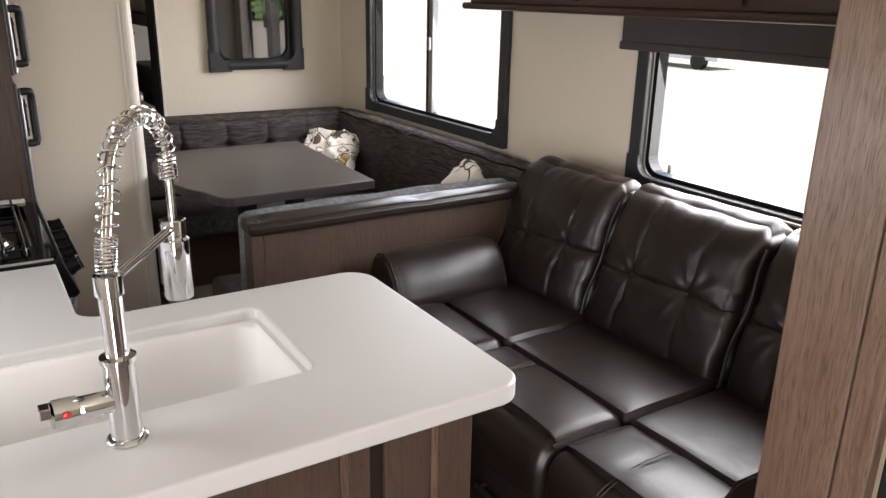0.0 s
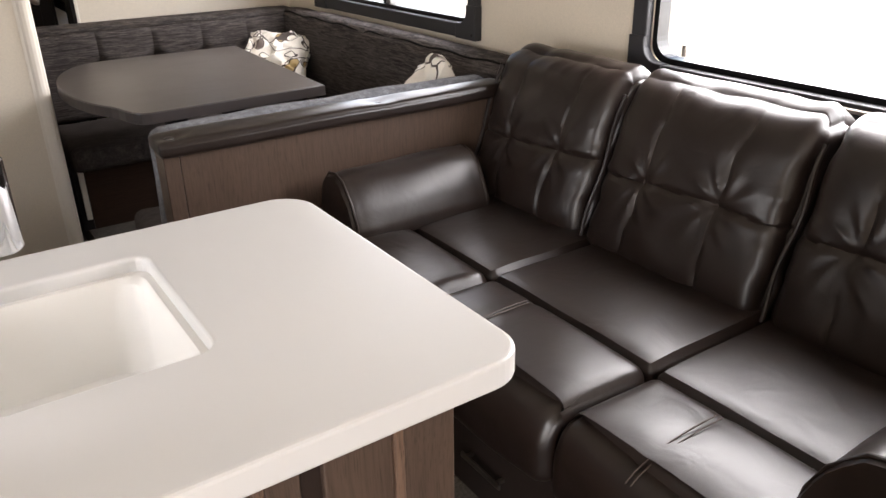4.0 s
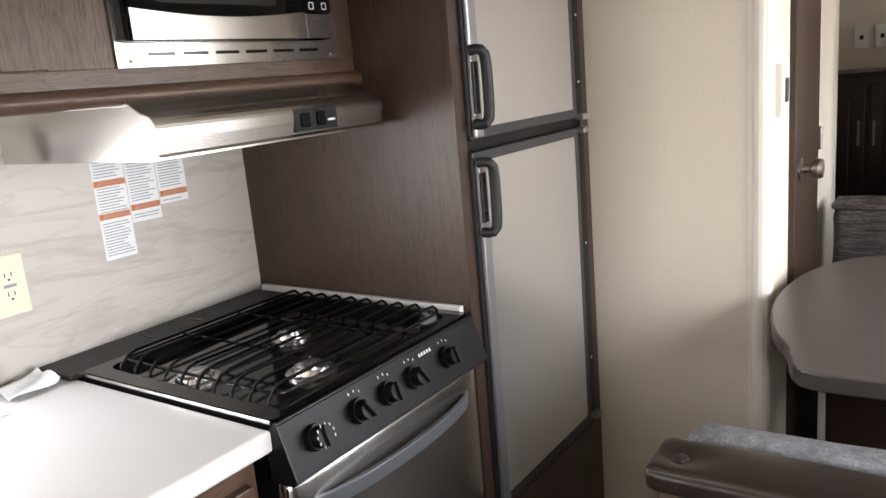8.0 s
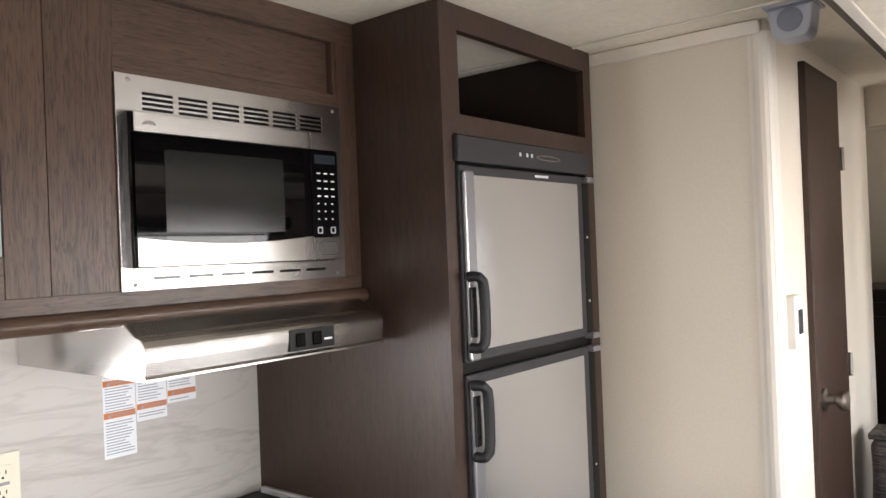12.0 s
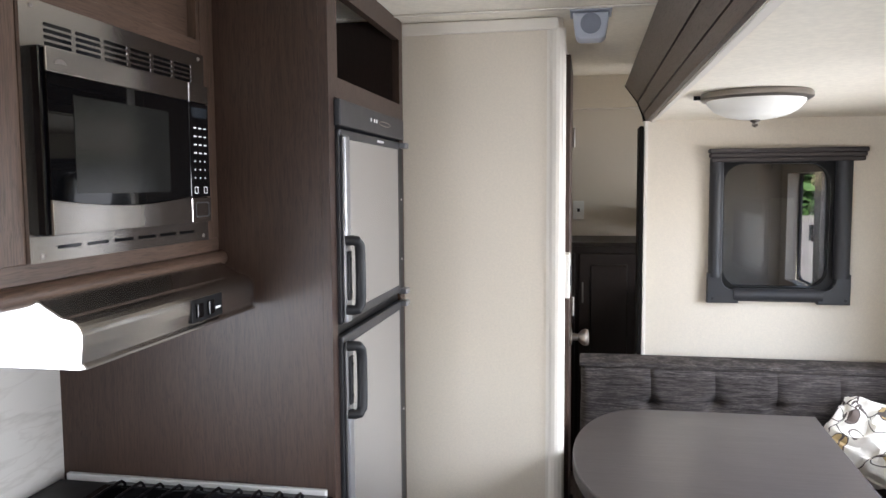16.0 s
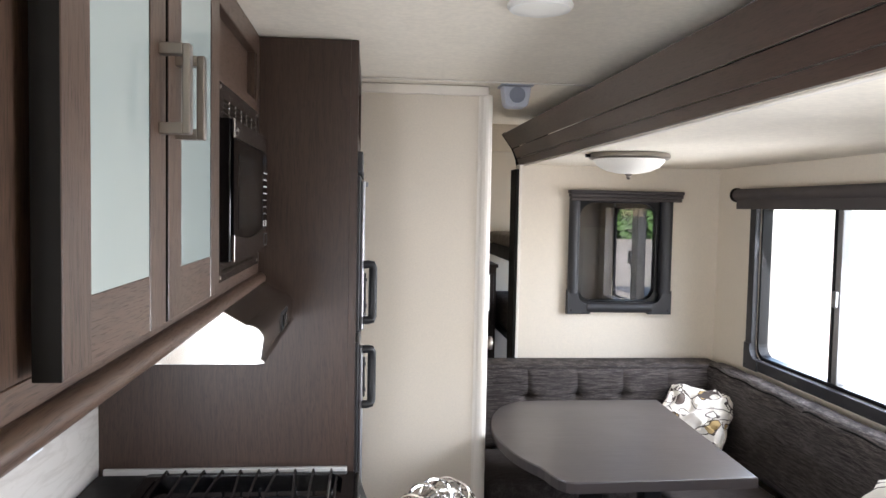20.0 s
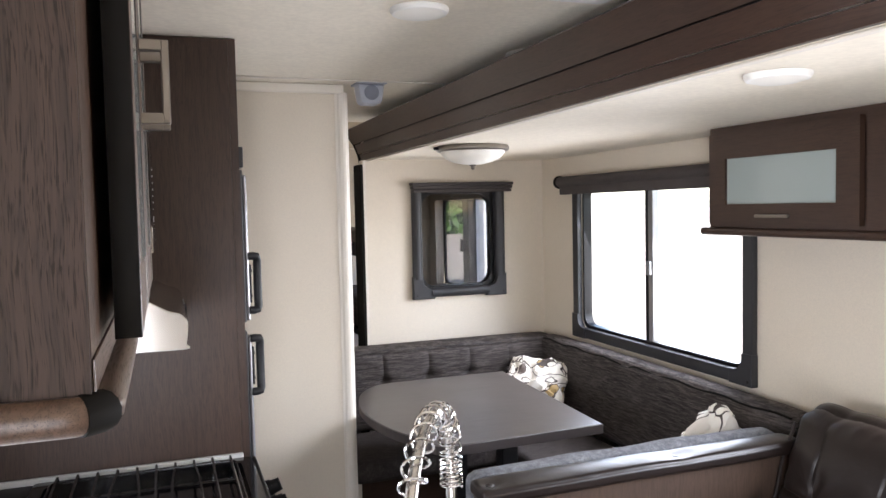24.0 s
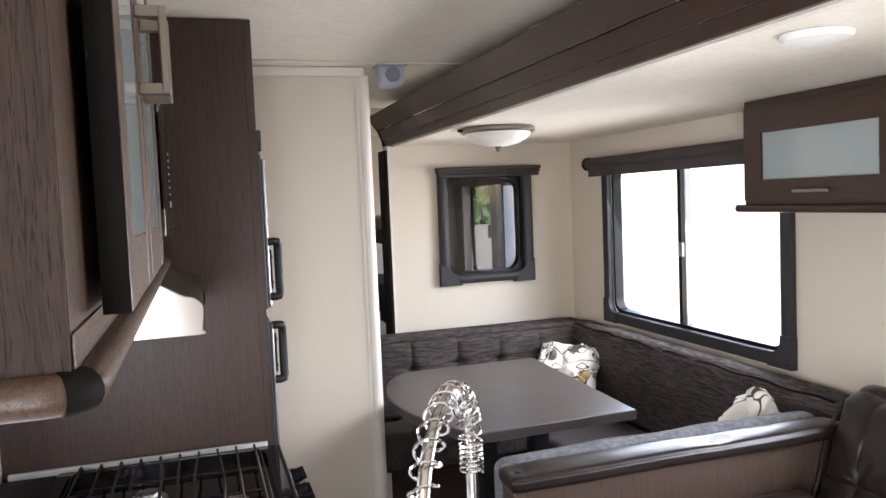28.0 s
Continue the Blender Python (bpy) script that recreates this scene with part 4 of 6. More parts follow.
def seat_front(y0, y1):
    def f(u, p):
        bulge = 0.013 * (1 - u.y ** 2) * (1 if u.z > 0 else 0.4)
        q = Vector(p)
        if u.z > 0.2:
            q.z += bulge * (1 - abs(u.x) ** 2) + wiggle(p, 6, 0.004)
        if u.x < -0.6:
            q.x -= 0.015 * (1 - u.y ** 2) + wiggle(p, 8, 0.006)
            q.x += 0.05 * max(0, u.z) ** 2
        edge = max(0, abs(u.y) - 0.86) / 0.14
        q.z -= 0.005 * edge ** 2 * (u.z > 0)
        q.z -= 0.004 * math.exp(-(abs(u.y - 0.3) / 0.035) ** 2) * (u.z > 0.5)
        return q
    return soft_box(1.005, 1.262, y0 + 0.003, y1 - 0.003, 0.425, 0.585, 0.030, 24, f)


def seat_back(y0, y1):
    def f(u, p):
        q = Vector(p)
        if u.z > 0.2:
            q.z += 0.010 * (1 - u.y ** 2) * (1 - u.x ** 2) + wiggle(p, 7, 0.003)
        edge = max(0, max(abs(u.y), -u.x) - 0.86) / 0.14
        q.z -= 0.005 * edge ** 2 * (u.z > 0)
        return q
    return soft_box(1.258, 1.66, y0 + 0.003, y1 - 0.003, 0.45, 0.585, 0.018, 20, f)


def back_cushion(y0, y1, k):
    """A leaning tufted cushion: a seam across and two seams up it part it into six padded panels."""
    def f(u, p):
        q = Vector(p)
        front = max(0.0, -u.x) ** 2
        zc = -0.03 + 0.03 * math.sin(u.y * 3 + k)
        yl, yr = -0.35 + 0.03 * math.sin(u.z * 2.5 + k), 0.35 + 0.03 * math.sin(u.z * 2.5 + 2 * k)
        puff = 0.045 * (1 - abs(u.y) ** 3.5) * (1 - abs(u.z) ** 4)
        # padding of the panels
        a = (u.y - yl) / (yr - yl) if yl < u.y < yr else ((u.y + 1) / (yl + 1) if u.y <= yl else (1 - u.y) / (1 - yr))
        b = (u.z - zc) / (1 - zc) if u.z > zc else (zc - u.z) / (zc + 1)
        a, b = max(0.0, min(1.0, a)), max(0.0, min(1.0, b))
        puff += 0.006 * (4 * a * (1 - a)) ** 0.5 * (4 * b * (1 - b)) ** 0.4
        cross = math.exp(-((u.z - zc) / 0.020) ** 2)
        ups = math.exp(-((u.y - yl) / 0.014) ** 2) + math.exp(-((u.y - yr) / 0.014) ** 2)
        dents = 0.0
        for c in (yl, yr):
            d2 = math.hypot((u.y - c) * 1.25, u.z - zc)
            ang = math.atan2(u.z - zc, (u.y - c) * 1.25)
            dents += math.exp(-(d2 / 0.11) ** 2)
            puff += 0.0024 * (1 - 2 * abs(math.sin(ang * 4.5 + k * 2 + 3 * c + 1.2 * math.sin(3 * d2)))) * math.exp(-((d2 - 0.22) / 0.17) ** 2)
        # puckers along the rim
        rim = max(abs(u.y), abs(u.z))
        along_rim = u.y if abs(u.z) > abs(u.y) else u.z
        puff += 0.0024 * (1 - 2 * abs(math.sin(along_rim * 10 + k * 1.7 + 1.6 * math.sin(along_rim * 5)))) * math.exp(-((rim - 0.86) / 0.13) ** 2)
        q.x -= front * (puff - 0.007 * cross - 0.0035 * ups - 0.009 * dents)
        q.x += front * wiggle((u.y * 2 + k, u.z * 2, 3.1 * k), 1.5, 0.004)
        side = max(0, abs(u.y) - 0.8) / 0.2
        q.z += (wiggle((u.y * 3, k, u.x), 1.3, 0.006) - 0.020 * side ** 2) * max(0.0, u.z)
        q.y += wiggle((u.z * 3, k * 5, u.x), 1.2, 0.010)
        q.z -= 0.055 * max(0.0, 0.2 + u.x) * max(0.0, u.z) ** 3
        q.x += (p.z - 0.56) * 0.36
        return q
    bounds = (1.575, 1.725, y0 + 0.002, y1 - 0.002, 0.552, 0.980)
    seams = []
    lines = [[(v, -0.03 + 0.03 * math.sin(v * 3 + k)) for v in [-0.97 + 1.94 * i / 40 for i in range(41)]]]
    for s, c in ((-0.35, k), (0.35, 2 * k)):
        lines.append([(s + 0.03 * math.sin(w * 2.5 + c), w) for w in [-0.95 + 1.9 * i / 34 for i in range(35)]])
    for line in lines:
        pts = []
        for v, w in line:
            u = Vector((-1, v, w))
            pts.append(f(u, soft_point(u, bounds, 0.045)) + Vector((-0.0004, 0, 0)))
        seams.append(pts)
    return soft_box(*bounds, 0.045, 84, f), seams


def stitch(points, parent):
    part("seam", tube(points, 0.0014, 6), THREAD, parent)


for (y0, y1), k in zip(SEATS, range(3)):
    a = part("seat_front", seat_front(y0, y1), LEATHER, sofa, "", True)
    part("seat", seat_back(y0, y1), LEATHER, sofa, "", True)
    yl = (y0 + y1) / 2 + 0.3 * (y1 - y0) / 2
    for dy in (-0.005, 0.005):
        stitch([(1.225 - 0.19 * t, yl + dy, 0.604 - 0.028 * t ** 3 - 0.006 * (1 - t)) for t in [i / 12 for i in range(13)]] + [(1.018 - 0.012 * math.sin(t * 1.5), yl + dy, 0.565 - 0.10 * t) for t in [i / 8 for i in range(9)]], a)
for (y0, y1), k in zip(((0.740, 1.252), (1.252, 1.768), (1.768, 2.252)), range(3)):
    padding, seams = back_cushion(y0, y1, k + 1)
    c = part("back_cushion", padding, LEATHER, sofa, "tufted leather back cushion", True)
    for line in seams:
        part("seam", tube(line, 0.0013, 6), THREAD, c, "stitched seam")
    for s in (1,):
        pts = [(1.572 + (z - 0.56) * 0.36 - 0.012, y1 - 0.006 + 0.005 * math.sin(z * 30 + k), z) for z in [0.58 + 0.345 * i / 14 for i in range(15)]]
        part("piping", tube(pts, 0.005, 8), LEATHER, c, "", True)
part("back_frame", soft_box(1.765, 1.855, 0.76, 2.22, SLIDE_FLOOR, 0.72, 0.02, 6), LEATHER_BASE, sofa)
hd = part("handle", box(1.054, 1.060, 1.43, 1.562, 0.272, 0.286, 0.002), NICKEL, sofa, "brushed nickel drawer pull")
for yy in (1.445, 1.547):
    part("handle_post", box(1.058, 1.0785, yy - 0.004, yy + 0.004, 0.275, 0.283), NICKEL, hd)


def bolster(y0, y1, flip, xa=1.085):
    """A wedge-shaped leather arm bolster."""
    prof = [(0.0, 0.0), (0.182, 0.0), (0.182, 0.09), (0.172, 0.145), (0.145, 0.175), (0.11, 0.182), (0.075, 0.170), (0.03, 0.11), (0.006, 0.045)]
    b2 = bmesh.new()
    n = len(prof)
    xs = [xa + (1.505 - 1.085) * i / 16 for i in range(17)]
    rings = []
    for i, x in enumerate(xs):
        e = min(i, 16 - i)
        sc = (0.90, 0.965, 1.0)[min(e, 2)]
        ring = []
        for a, c in prof:
            yy = 0.09 + (a - 0.09) * sc
            zz = 0.09 + (c * 0.86 - 0.09) * sc + wiggle((x, a, c), 9, 0.005)
            y = y0 + yy if not flip else y1 - yy
            ring.append(b2.verts.new((x, y, 0.582 + zz)))
        rings.append(ring)
    for p, q in zip(rings, rings[1:]):
        for i in range(n):
            b2.faces.new((p[i], p[(i + 1) % n], q[(i + 1) % n], q[i]))
    b2.faces.new(rings[0][::-1])
    b2.faces.new(rings[-1])
    bmesh.ops.recalc_face_normals(b2, faces=b2.faces)
    bmesh.ops.subdivide_edges(b2, edges=list(b2.edges), cuts=1, use_grid_fill=True, smooth=0.6)
    return b2


for y0, y1, fl, xa in ((2.045, 2.227, False, 1.085), (0.735, 0.900, True, 1.14)):
    t = thing("bolster", (1.3, (y0 + y1) / 2, 0.59), "dark brown leather arm bolster on the sofa", "bolster", "sofa bolsters")
    c = part("cushion", bolster(y0, y1, fl, xa), LEATHER, t, "", True)
    rim = [(0.004, 0.004), (0.010, 0.05), (0.032, 0.108), (0.076, 0.166), (0.11, 0.178), (0.144, 0.172), (0.17, 0.142), (0.179, 0.09), (0.179, 0.004)]
    for xe in (xa + 0.011, xa + 0.409):
        part("piping", tube([(xe, y0 + a if not fl else y1 - a, 0.584 + c2 * 0.86) for a, c2 in rim], 0.0042, 8), LEATHER, t, "leather piping", True)

# ---- low partition and dinette ----
ORIGIN.xyz = 0, 0, 0
kw = thing("dinette_partition", (1.3, 2.28, SLIDE_FLOOR), "walnut bench back partition with a brown leather cap", "partition")
part("panel", box(0.762, 1.92, 2.250, 2.315, SLIDE_FLOOR, 0.814), WOOD_END, kw)
part("end_stile", box(0.722, 0.760, 2.245, 2.317, 0.02, 0.814, 0.003), WOOD_END, kw, "walnut end post")


def cap_shape(u, p):
    q = Vector(p)
    if u.z > 0:
        q.z += 0.010 * (1 - u.y ** 2)
        for bx in (0.748, 1.308, 1.84):
            q.z -= 0.014 * math.exp(-(((p.x - bx) / 0.035) ** 2 + ((p.y - 2.268) / 0.03) ** 2))
    q.z += wiggle((p.x * 3, p.y * 8, 0), 1.2, 0.005)
    return q


part("cap", soft_box(0.712, 1.72, 2.220, 2.322, 0.814, 0.850, 0.013, 30, cap_shape), LEATHER, kw, "padded brown leather cap", True)
for bx in (0.748, 1.308):
    part("button", lathe([(0.012, 0), (0.011, 0.004), (0.006, 0.006), (0.001, 0.0065)], (bx, 2.268, 0.845), "Z", 16), LEATHER, kw, "leather button", True)
part("staple_strip", box(0.7195, 0.7215, 2.248, 2.31, 0.805, 0.813), NICKEL, kw)


def bench_pad(x0, x1, y0, y1, z0, z1, r, tufts=(), top=0.008, cuts=22, axis="y", amp=1.0):
    def f(u, p):
        q = Vector(p)
        if u.z > 0:
            q.z += top * (1 - u.x ** 2) * (1 - u.y ** 2) + wiggle(p, 7, 0.005)
        for tx, tz in tufts:
            if axis == "y":
                d = 1.2 * math.exp(-(((p.x - tx) / 0.028) ** 2 + ((p.z - tz) / 0.03) ** 2)) + 0.5 * math.exp(-((p.x - tx) / 0.011) ** 2) * (p.z > tz) + 0.45 * math.exp(-((p.z - tz - 0.02 * abs(p.x - tx) / 0.11) / 0.012) ** 2) * math.exp(-((p.x - tx) / 0.07) ** 2)
                q.y += 0.020 * d * amp * max(0, -u.y)
            else:
                d = math.exp(-(((p.y - tx) / 0.022) ** 2 + ((p.z - tz) / 0.05) ** 2)) + 0.45 * math.exp(-((p.y - tx) / 0.012) ** 2) * (p.z > tz)
                q.x += 0.020 * d * amp * max(0, -u.x)
        q += Vector((wiggle((p.y, p.z, 1), 6, 0.005), wiggle((p.x, p.z, 2), 6, 0.005), 0))
        return q
    return soft_box(x0, x1, y0, y1, z0, z1, r, cuts, f)


din = thing("dinette_bench", (1.3, 3.3, SLIDE_FLOOR), "U-shaped dinette bench in grey-brown slub fabric", "bench")
TX = [(0.95, 0.728), (1.178, 0.735), (1.394, 0.735), (1.613, 0.735)]
part("backrest", bench_pad(0.695, 1.84, 4.00, 4.115, 0.50, 0.864, 0.03, TX, cuts=90), FABRIC, din, "tufted fabric backrest", True)
part("backrest_top", soft_box(0.69, 1.87, 4.01, 4.17, 0.860, 0.884, 0.009, 8), FABRIC, din, "padded top edge", True)
part("side_backrest", bench_pad(1.795, 1.92, 2.335, 4.08, 0.50, 0.885, 0.045, [(3.26, 0.80), (2.75, 0.80), (3.70, 0.80)], cuts=44, axis="x"), FABRIC, din, "tufted fabric side backrest", True)
part("side_piping", tube([(1.808, 2.355 + 1.7 * i / 60, 0.874 + 0.004 * math.sin(i * 0.7) - 0.014 * math.exp(-((2.355 + 1.7 * i / 60 - 3.26) / 0.03) ** 2)) for i in range(61)], 0.004, 6), WOOD_DARK, din)
part("near_backrest", bench_pad(0.726, 1.74, 2.325, 2.405, 0.50, 0.852, 0.03, cuts=20), FABRIC_GREY, din, "grey fleck fabric near backrest", True)
part("rear_seat", bench_pad(0.705, 1.38, 3.58, 4.01, 0.40, 0.505, 0.03), FABRIC_SEAT, din, "", True)
part("side_seat", bench_pad(1.37, 1.80, 2.80, 4.0, 0.40, 0.505, 0.03), FABRIC_SEAT, din, "", True)
part("near_seat", bench_pad(0.735, 1.79, 2.405, 2.80, 0.40, 0.505, 0.03), FABRIC_SEAT, din, "", True)
part("rear_box", box(0.745, 1.40, 3.64, 4.14, SLIDE_FLOOR, 0.40), WOOD_X, din, "walnut bench box")
part("side_box", box(1.42, 1.92, 2.82, 4.14, SLIDE_FLOOR, 0.40), WOOD_Y, din, "walnut bench box")
part("near_box", box(0.766, 1.74, 2.319, 2.76, SLIDE_FLOOR, 0.40), WOOD_X, din, "walnut bench box")
part("end_trim", box(0.721, 0.740, 3.62, 3.64, 0.20, 0.40), WHITE_TRIM, din, "pale edge strip")
part("bench_end", box(0.705, 0.744, 3.642, 4.14, SLIDE_FLOOR, 0.40), BLACK_MATTE, din)

tab = thing("dinette_table", (1.05, 3.27, SLIDE_FLOOR), "dark grey-brown laminate table with a rounded end on posts", "table")
top = [(1.407, 2.800), (1.450, 3.732), (0.92, 3.728)] + [(0.92 - 0.24 * math.sin(radians(a)) ** 0.9, 3.275 + 0.453 * math.cos(radians(a))) for a in range(12, 141, 4)] + [(0.772, 2.893), (0.781, 2.852), (0.795, 2.812), (0.812, 2.788), (0.838, 2.778)]
part("tabletop", prism(top, "z", 0.755, 0.790, 0.003), TABLE_TOP, tab)
part("edge_band", ring_frame([(x + (0.0015 if x > 1.2 else -0.0015), y + (0.0015 if y > 3.3 else -0.0015)) for x, y in top], top, "z", 0.757, 0.787), TABLE_EDGE, tab)
for x, y in ((1.022, 3.23), (1.235, 3.23)):
    lg = part("leg", box(x - 0.034, x + 0.034, y - 0.034, y + 0.034, SLIDE_FLOOR, 0.749, 0.006), BLACK_MATTE, tab)
    part("flange", box(x - 0.07, x + 0.07, y - 0.07, y + 0.07, 0.749, 0.7545), BLACK_MATTE, lg)


def throw_pillow(at, size, rx, ry, rz, k):
    def f(u, p):
        q = Vector(p)
        r = max(abs(u.x), abs(u.y))
        e = (1 - abs(u.x) ** 2.6) * (1 - abs(u.y) ** 2.6)
        q.z = p.z * (0.10 + 0.9 * e ** 0.6)
        pinch = 1 - 0.10 * (1 - abs(u.x * u.y)) * r ** 3
        q.x *= pinch
        q.y *= pinch
        q += Vector((wiggle((u.x * 2, u.y * 2, k), 1.4, 0.012), wiggle((u.y * 2, u.x * 2, k + 4), 1.4, 0.012), wiggle((u.x * 3, u.y * 3, k + u.z), 1.5, 0.03)))
        return q
    bm = soft_box(-size / 2, size / 2, -size / 2, size / 2, -0.075, 0.075, 0.03, 22, f)
    ob = solo("throw_pillow", bm, PRINT, "cream throw pillow with a brown leaf print on the bench", "pillow", "dinette pillows", smooth=True)
    ob.matrix_world = pose(*at, rx, ry, rz)
    return ob


throw_pillow((1.65, 3.80, 0.692), 0.318, 34, 4, -42, 1.0)
throw_pillow((1.66, 2.57, 0.688), 0.36, -62, 32, 30, 7.0)

# ---- kitchen ----
CT = 0.882
solo("backsplash", plate_with_holes("x", KX + 0.001, KX + 0.006, 1.040, 2.620, CT, 1.43, [(1.202, 1.907, 0.966, 1.276)]), MARBLE, "pale veined marble-look backsplash panel", "backsplash", kind="structure")

ct = thing("countertop", (0.2, 1.4, CT), "white solid-surface L-shaped countertop with a built-in sink", "countertop")
SKX0, SKX1, SKY0, SKY1 = -0.20, 0.510, 1.250, 1.560


def counter_mesh():
    """The L-shaped slab with rounded corners and the sink opening."""
    outer = [(KX + 0.006, 1.037), *arc(0.752, 1.087, 0.05, 270, 360, 8), *arc(0.737, 1.600, 0.065, 0, 90, 8), *arc(0.242, 1.715, 0.05, 270, 180, 8), (0.192, 2.037), (KX + 0.006, 2.037)]
    hole = rounded_rect(SKX0, SKX1, SKY0, SKY1, 0.022, 4)
    b2 = bmesh.new()
    e = []
    for loop in (outer, hole):
        vs = [b2.verts.new((x, y, CT)) for x, y in loop]
        e += [b2.edges.new((vs[i], vs[(i + 1) % len(vs)])) for i in range(len(vs))]
    bmesh.ops.triangle_fill(b2, use_beauty=True, edges=e)
    ret = bmesh.ops.extrude_face_region(b2, geom=list(b2.faces))
    for v in [g for g in ret["geom"] if isinstance(g, bmesh.types.BMVert)]:
        v.co.z -= 0.038
    bmesh.ops.recalc_face_normals(b2, faces=b2.faces)
    rim = [e for e in b2.edges if abs(e.verts[0].co.z - CT) < 1e-6 and abs(e.verts[1].co.z - CT) < 1e-6 and len(e.link_faces) == 2 and abs(e.link_faces[0].normal.z - e.link_faces[1].normal.z) > 0.5 or (abs(e.verts[0].co.z - CT + 0.038) < 1e-6 and abs(e.verts[1].co.z - CT + 0.038) < 1e-6 and len(e.link_faces) == 2 and abs(abs(e.link_faces[0].normal.z) - abs(e.link_faces[1].normal.z)) > 0.5)]
    bmesh.ops.bevel(b2, geom=rim, offset=0.006, segments=3, affect="EDGES", profile=0.5)
    return b2


part("slab", counter_mesh(), COUNTER, ct)


def sink_mesh():
    b2 = bmesh.new()
    levels = [(0.0, CT - 0.037, 0.022), (-0.004, CT - 0.034, 0.022), (-0.004, CT - 0.022, 0.022), (0.010, CT - 0.022, 0.030), (0.016, CT - 0.030, 0.035), (0.026, CT - 0.165, 0.05), (0.050, CT - 0.185, 0.05), (0.10, CT - 0.19, 0.05)]
    rings = []
    for inset, z, r in levels:
        rings.append([b2.verts.new((x, y, z)) for x, y in rounded_rect(SKX0 + inset, SKX1 - inset, SKY0 + inset, SKY1 - inset, r, 5)])
    for p, q in zip(rings, rings[1:]):
        for i in range(len(p)):
            j = (i + 1) % len(p)
            b2.faces.new((p[i], p[j], q[j], q[i]))
    b2.faces.new(rings[-1])
    return b2


sk = part("sink_basin", sink_mesh(), SINK, ct, "deep white moulded sink basin", True)
part("drain", lathe([(0.042, 0.0), (0.042, 0.003), (0.034, 0.005), (0.030, 0.001), (0.002, 0.001)], (0.16, 1.458, CT - 0.1895), "Z", 28), STEEL, sk, "steel drain", True)
part("side_splash", box(-0.44, 0.175, 2.606, 2.620, CT - 0.02, 0.906, 0.003), COUNTER, ct, "low white curb along the tall cabinet")

# faucet
FX, FY = 0.193, 1.180
RX, RY = 0.141, 0.245          # from the column to the spray head
fa = thing("faucet", (FX, FY, CT), "chrome spring-neck kitchen faucet with a side lever", "faucet")
part("base", lathe([(0.0285, 0), (0.0285, 0.004), (0.026, 0.007), (0.0215, 0.008), (0.0215, 0.122), (0.0245, 0.124), (0.0245, 0.131), (0.014, 0.133)], (FX, FY, CT + 0.0005), "Z", 32), CHROME, fa, "", True)
part("column", lathe([(0.0155, 0), (0.0155, 0.088), (0.0190, 0.090), (0.0190, 0.118), (0.014, 0.120)], (FX, FY, CT + 0.132), "Z", 32), CHROME, fa, "", True)
lv = part("valve", lathe([(0.0, -0.002), (0.0165, 0.0), (0.0165, 0.046), (0.015, 0.048)], (0, 0, 0), "Z", 28), CHROME, fa, "", True)
lv.data.transform(Matrix.Translation((FX - 0.016, FY - 0.002, CT + 0.066)) @ Vector((-1, -0.12, 0.06)).to_track_quat("Z", "Y").to_matrix().to_4x4())
VE = Vector((FX - 0.060, FY - 0.008, CT + 0.069))
part("lever", cyl(VE, VE + Vector((-0.031, -0.004, 0.0020)), 0.0195, seg=28), CHROME, lv, "", True)
part("lever_tip", box(VE.x - 0.046, VE.x - 0.031, VE.y - 0.016, VE.y + 0.006, CT + 0.070, CT + 0.086, 0.002), CHROME, lv)
part("temperature_dot", lathe([(0.006, 0), (0.005, 0.002), (0.001, 0.003)], (VE.x - 0.014, VE.y - 0.0205, CT + 0.074), "-Y", 14), RED, lv, "red dot")
# the neck's line: up, over and down
ZT = CT + 0.252
REACH = math.hypot(RX, RY)
DX, DY = RX / REACH, RY / REACH
RISE = 0.100
LEAN = 0.036                    # the spring leans towards the spray head
HALF = (REACH - LEAN) / 2
neck = [(LEAN * (i / 10) ** 1.5, ZT + RISE * i / 10) for i in range(10)] + [(LEAN + HALF - HALF * math.cos(radians(a)), ZT + RISE + 0.083 * math.sin(radians(a))) for a in range(0, 181, 10)] + [(REACH, ZT + RISE - 0.040 * i / 5) for i in range(1, 6)]
P3 = [Vector((FX + d * DX, FY + d * DY, z)) for d, z in neck]
part("hose", tube(P3, 0.0068, 10), STEEL, fa, "ribbed steel hose", True)


def along(t):
    i = min(int(t * (len(P3) - 1)), len(P3) - 2)
    k = t * (len(P3) - 1) - i
    return P3[i].lerp(P3[i + 1], k), (P3[i + 1] - P3[i]).normalized()


def coil(t0, t1, turns, r, wire, bm=None):
    pts = []
    n = int(turns * 18)
    side0 = Vector((DY, -DX, 0))
    for i in range(n + 1):
        p, tg = along(t0 + (t1 - t0) * i / n)
        up = tg.cross(side0).normalized()
        a = 2 * math.pi * turns * i / n
        pts.append(p + (side0 * math.cos(a) + up * math.sin(a)) * r)
    return tube(pts, wire, 6, bm=bm)


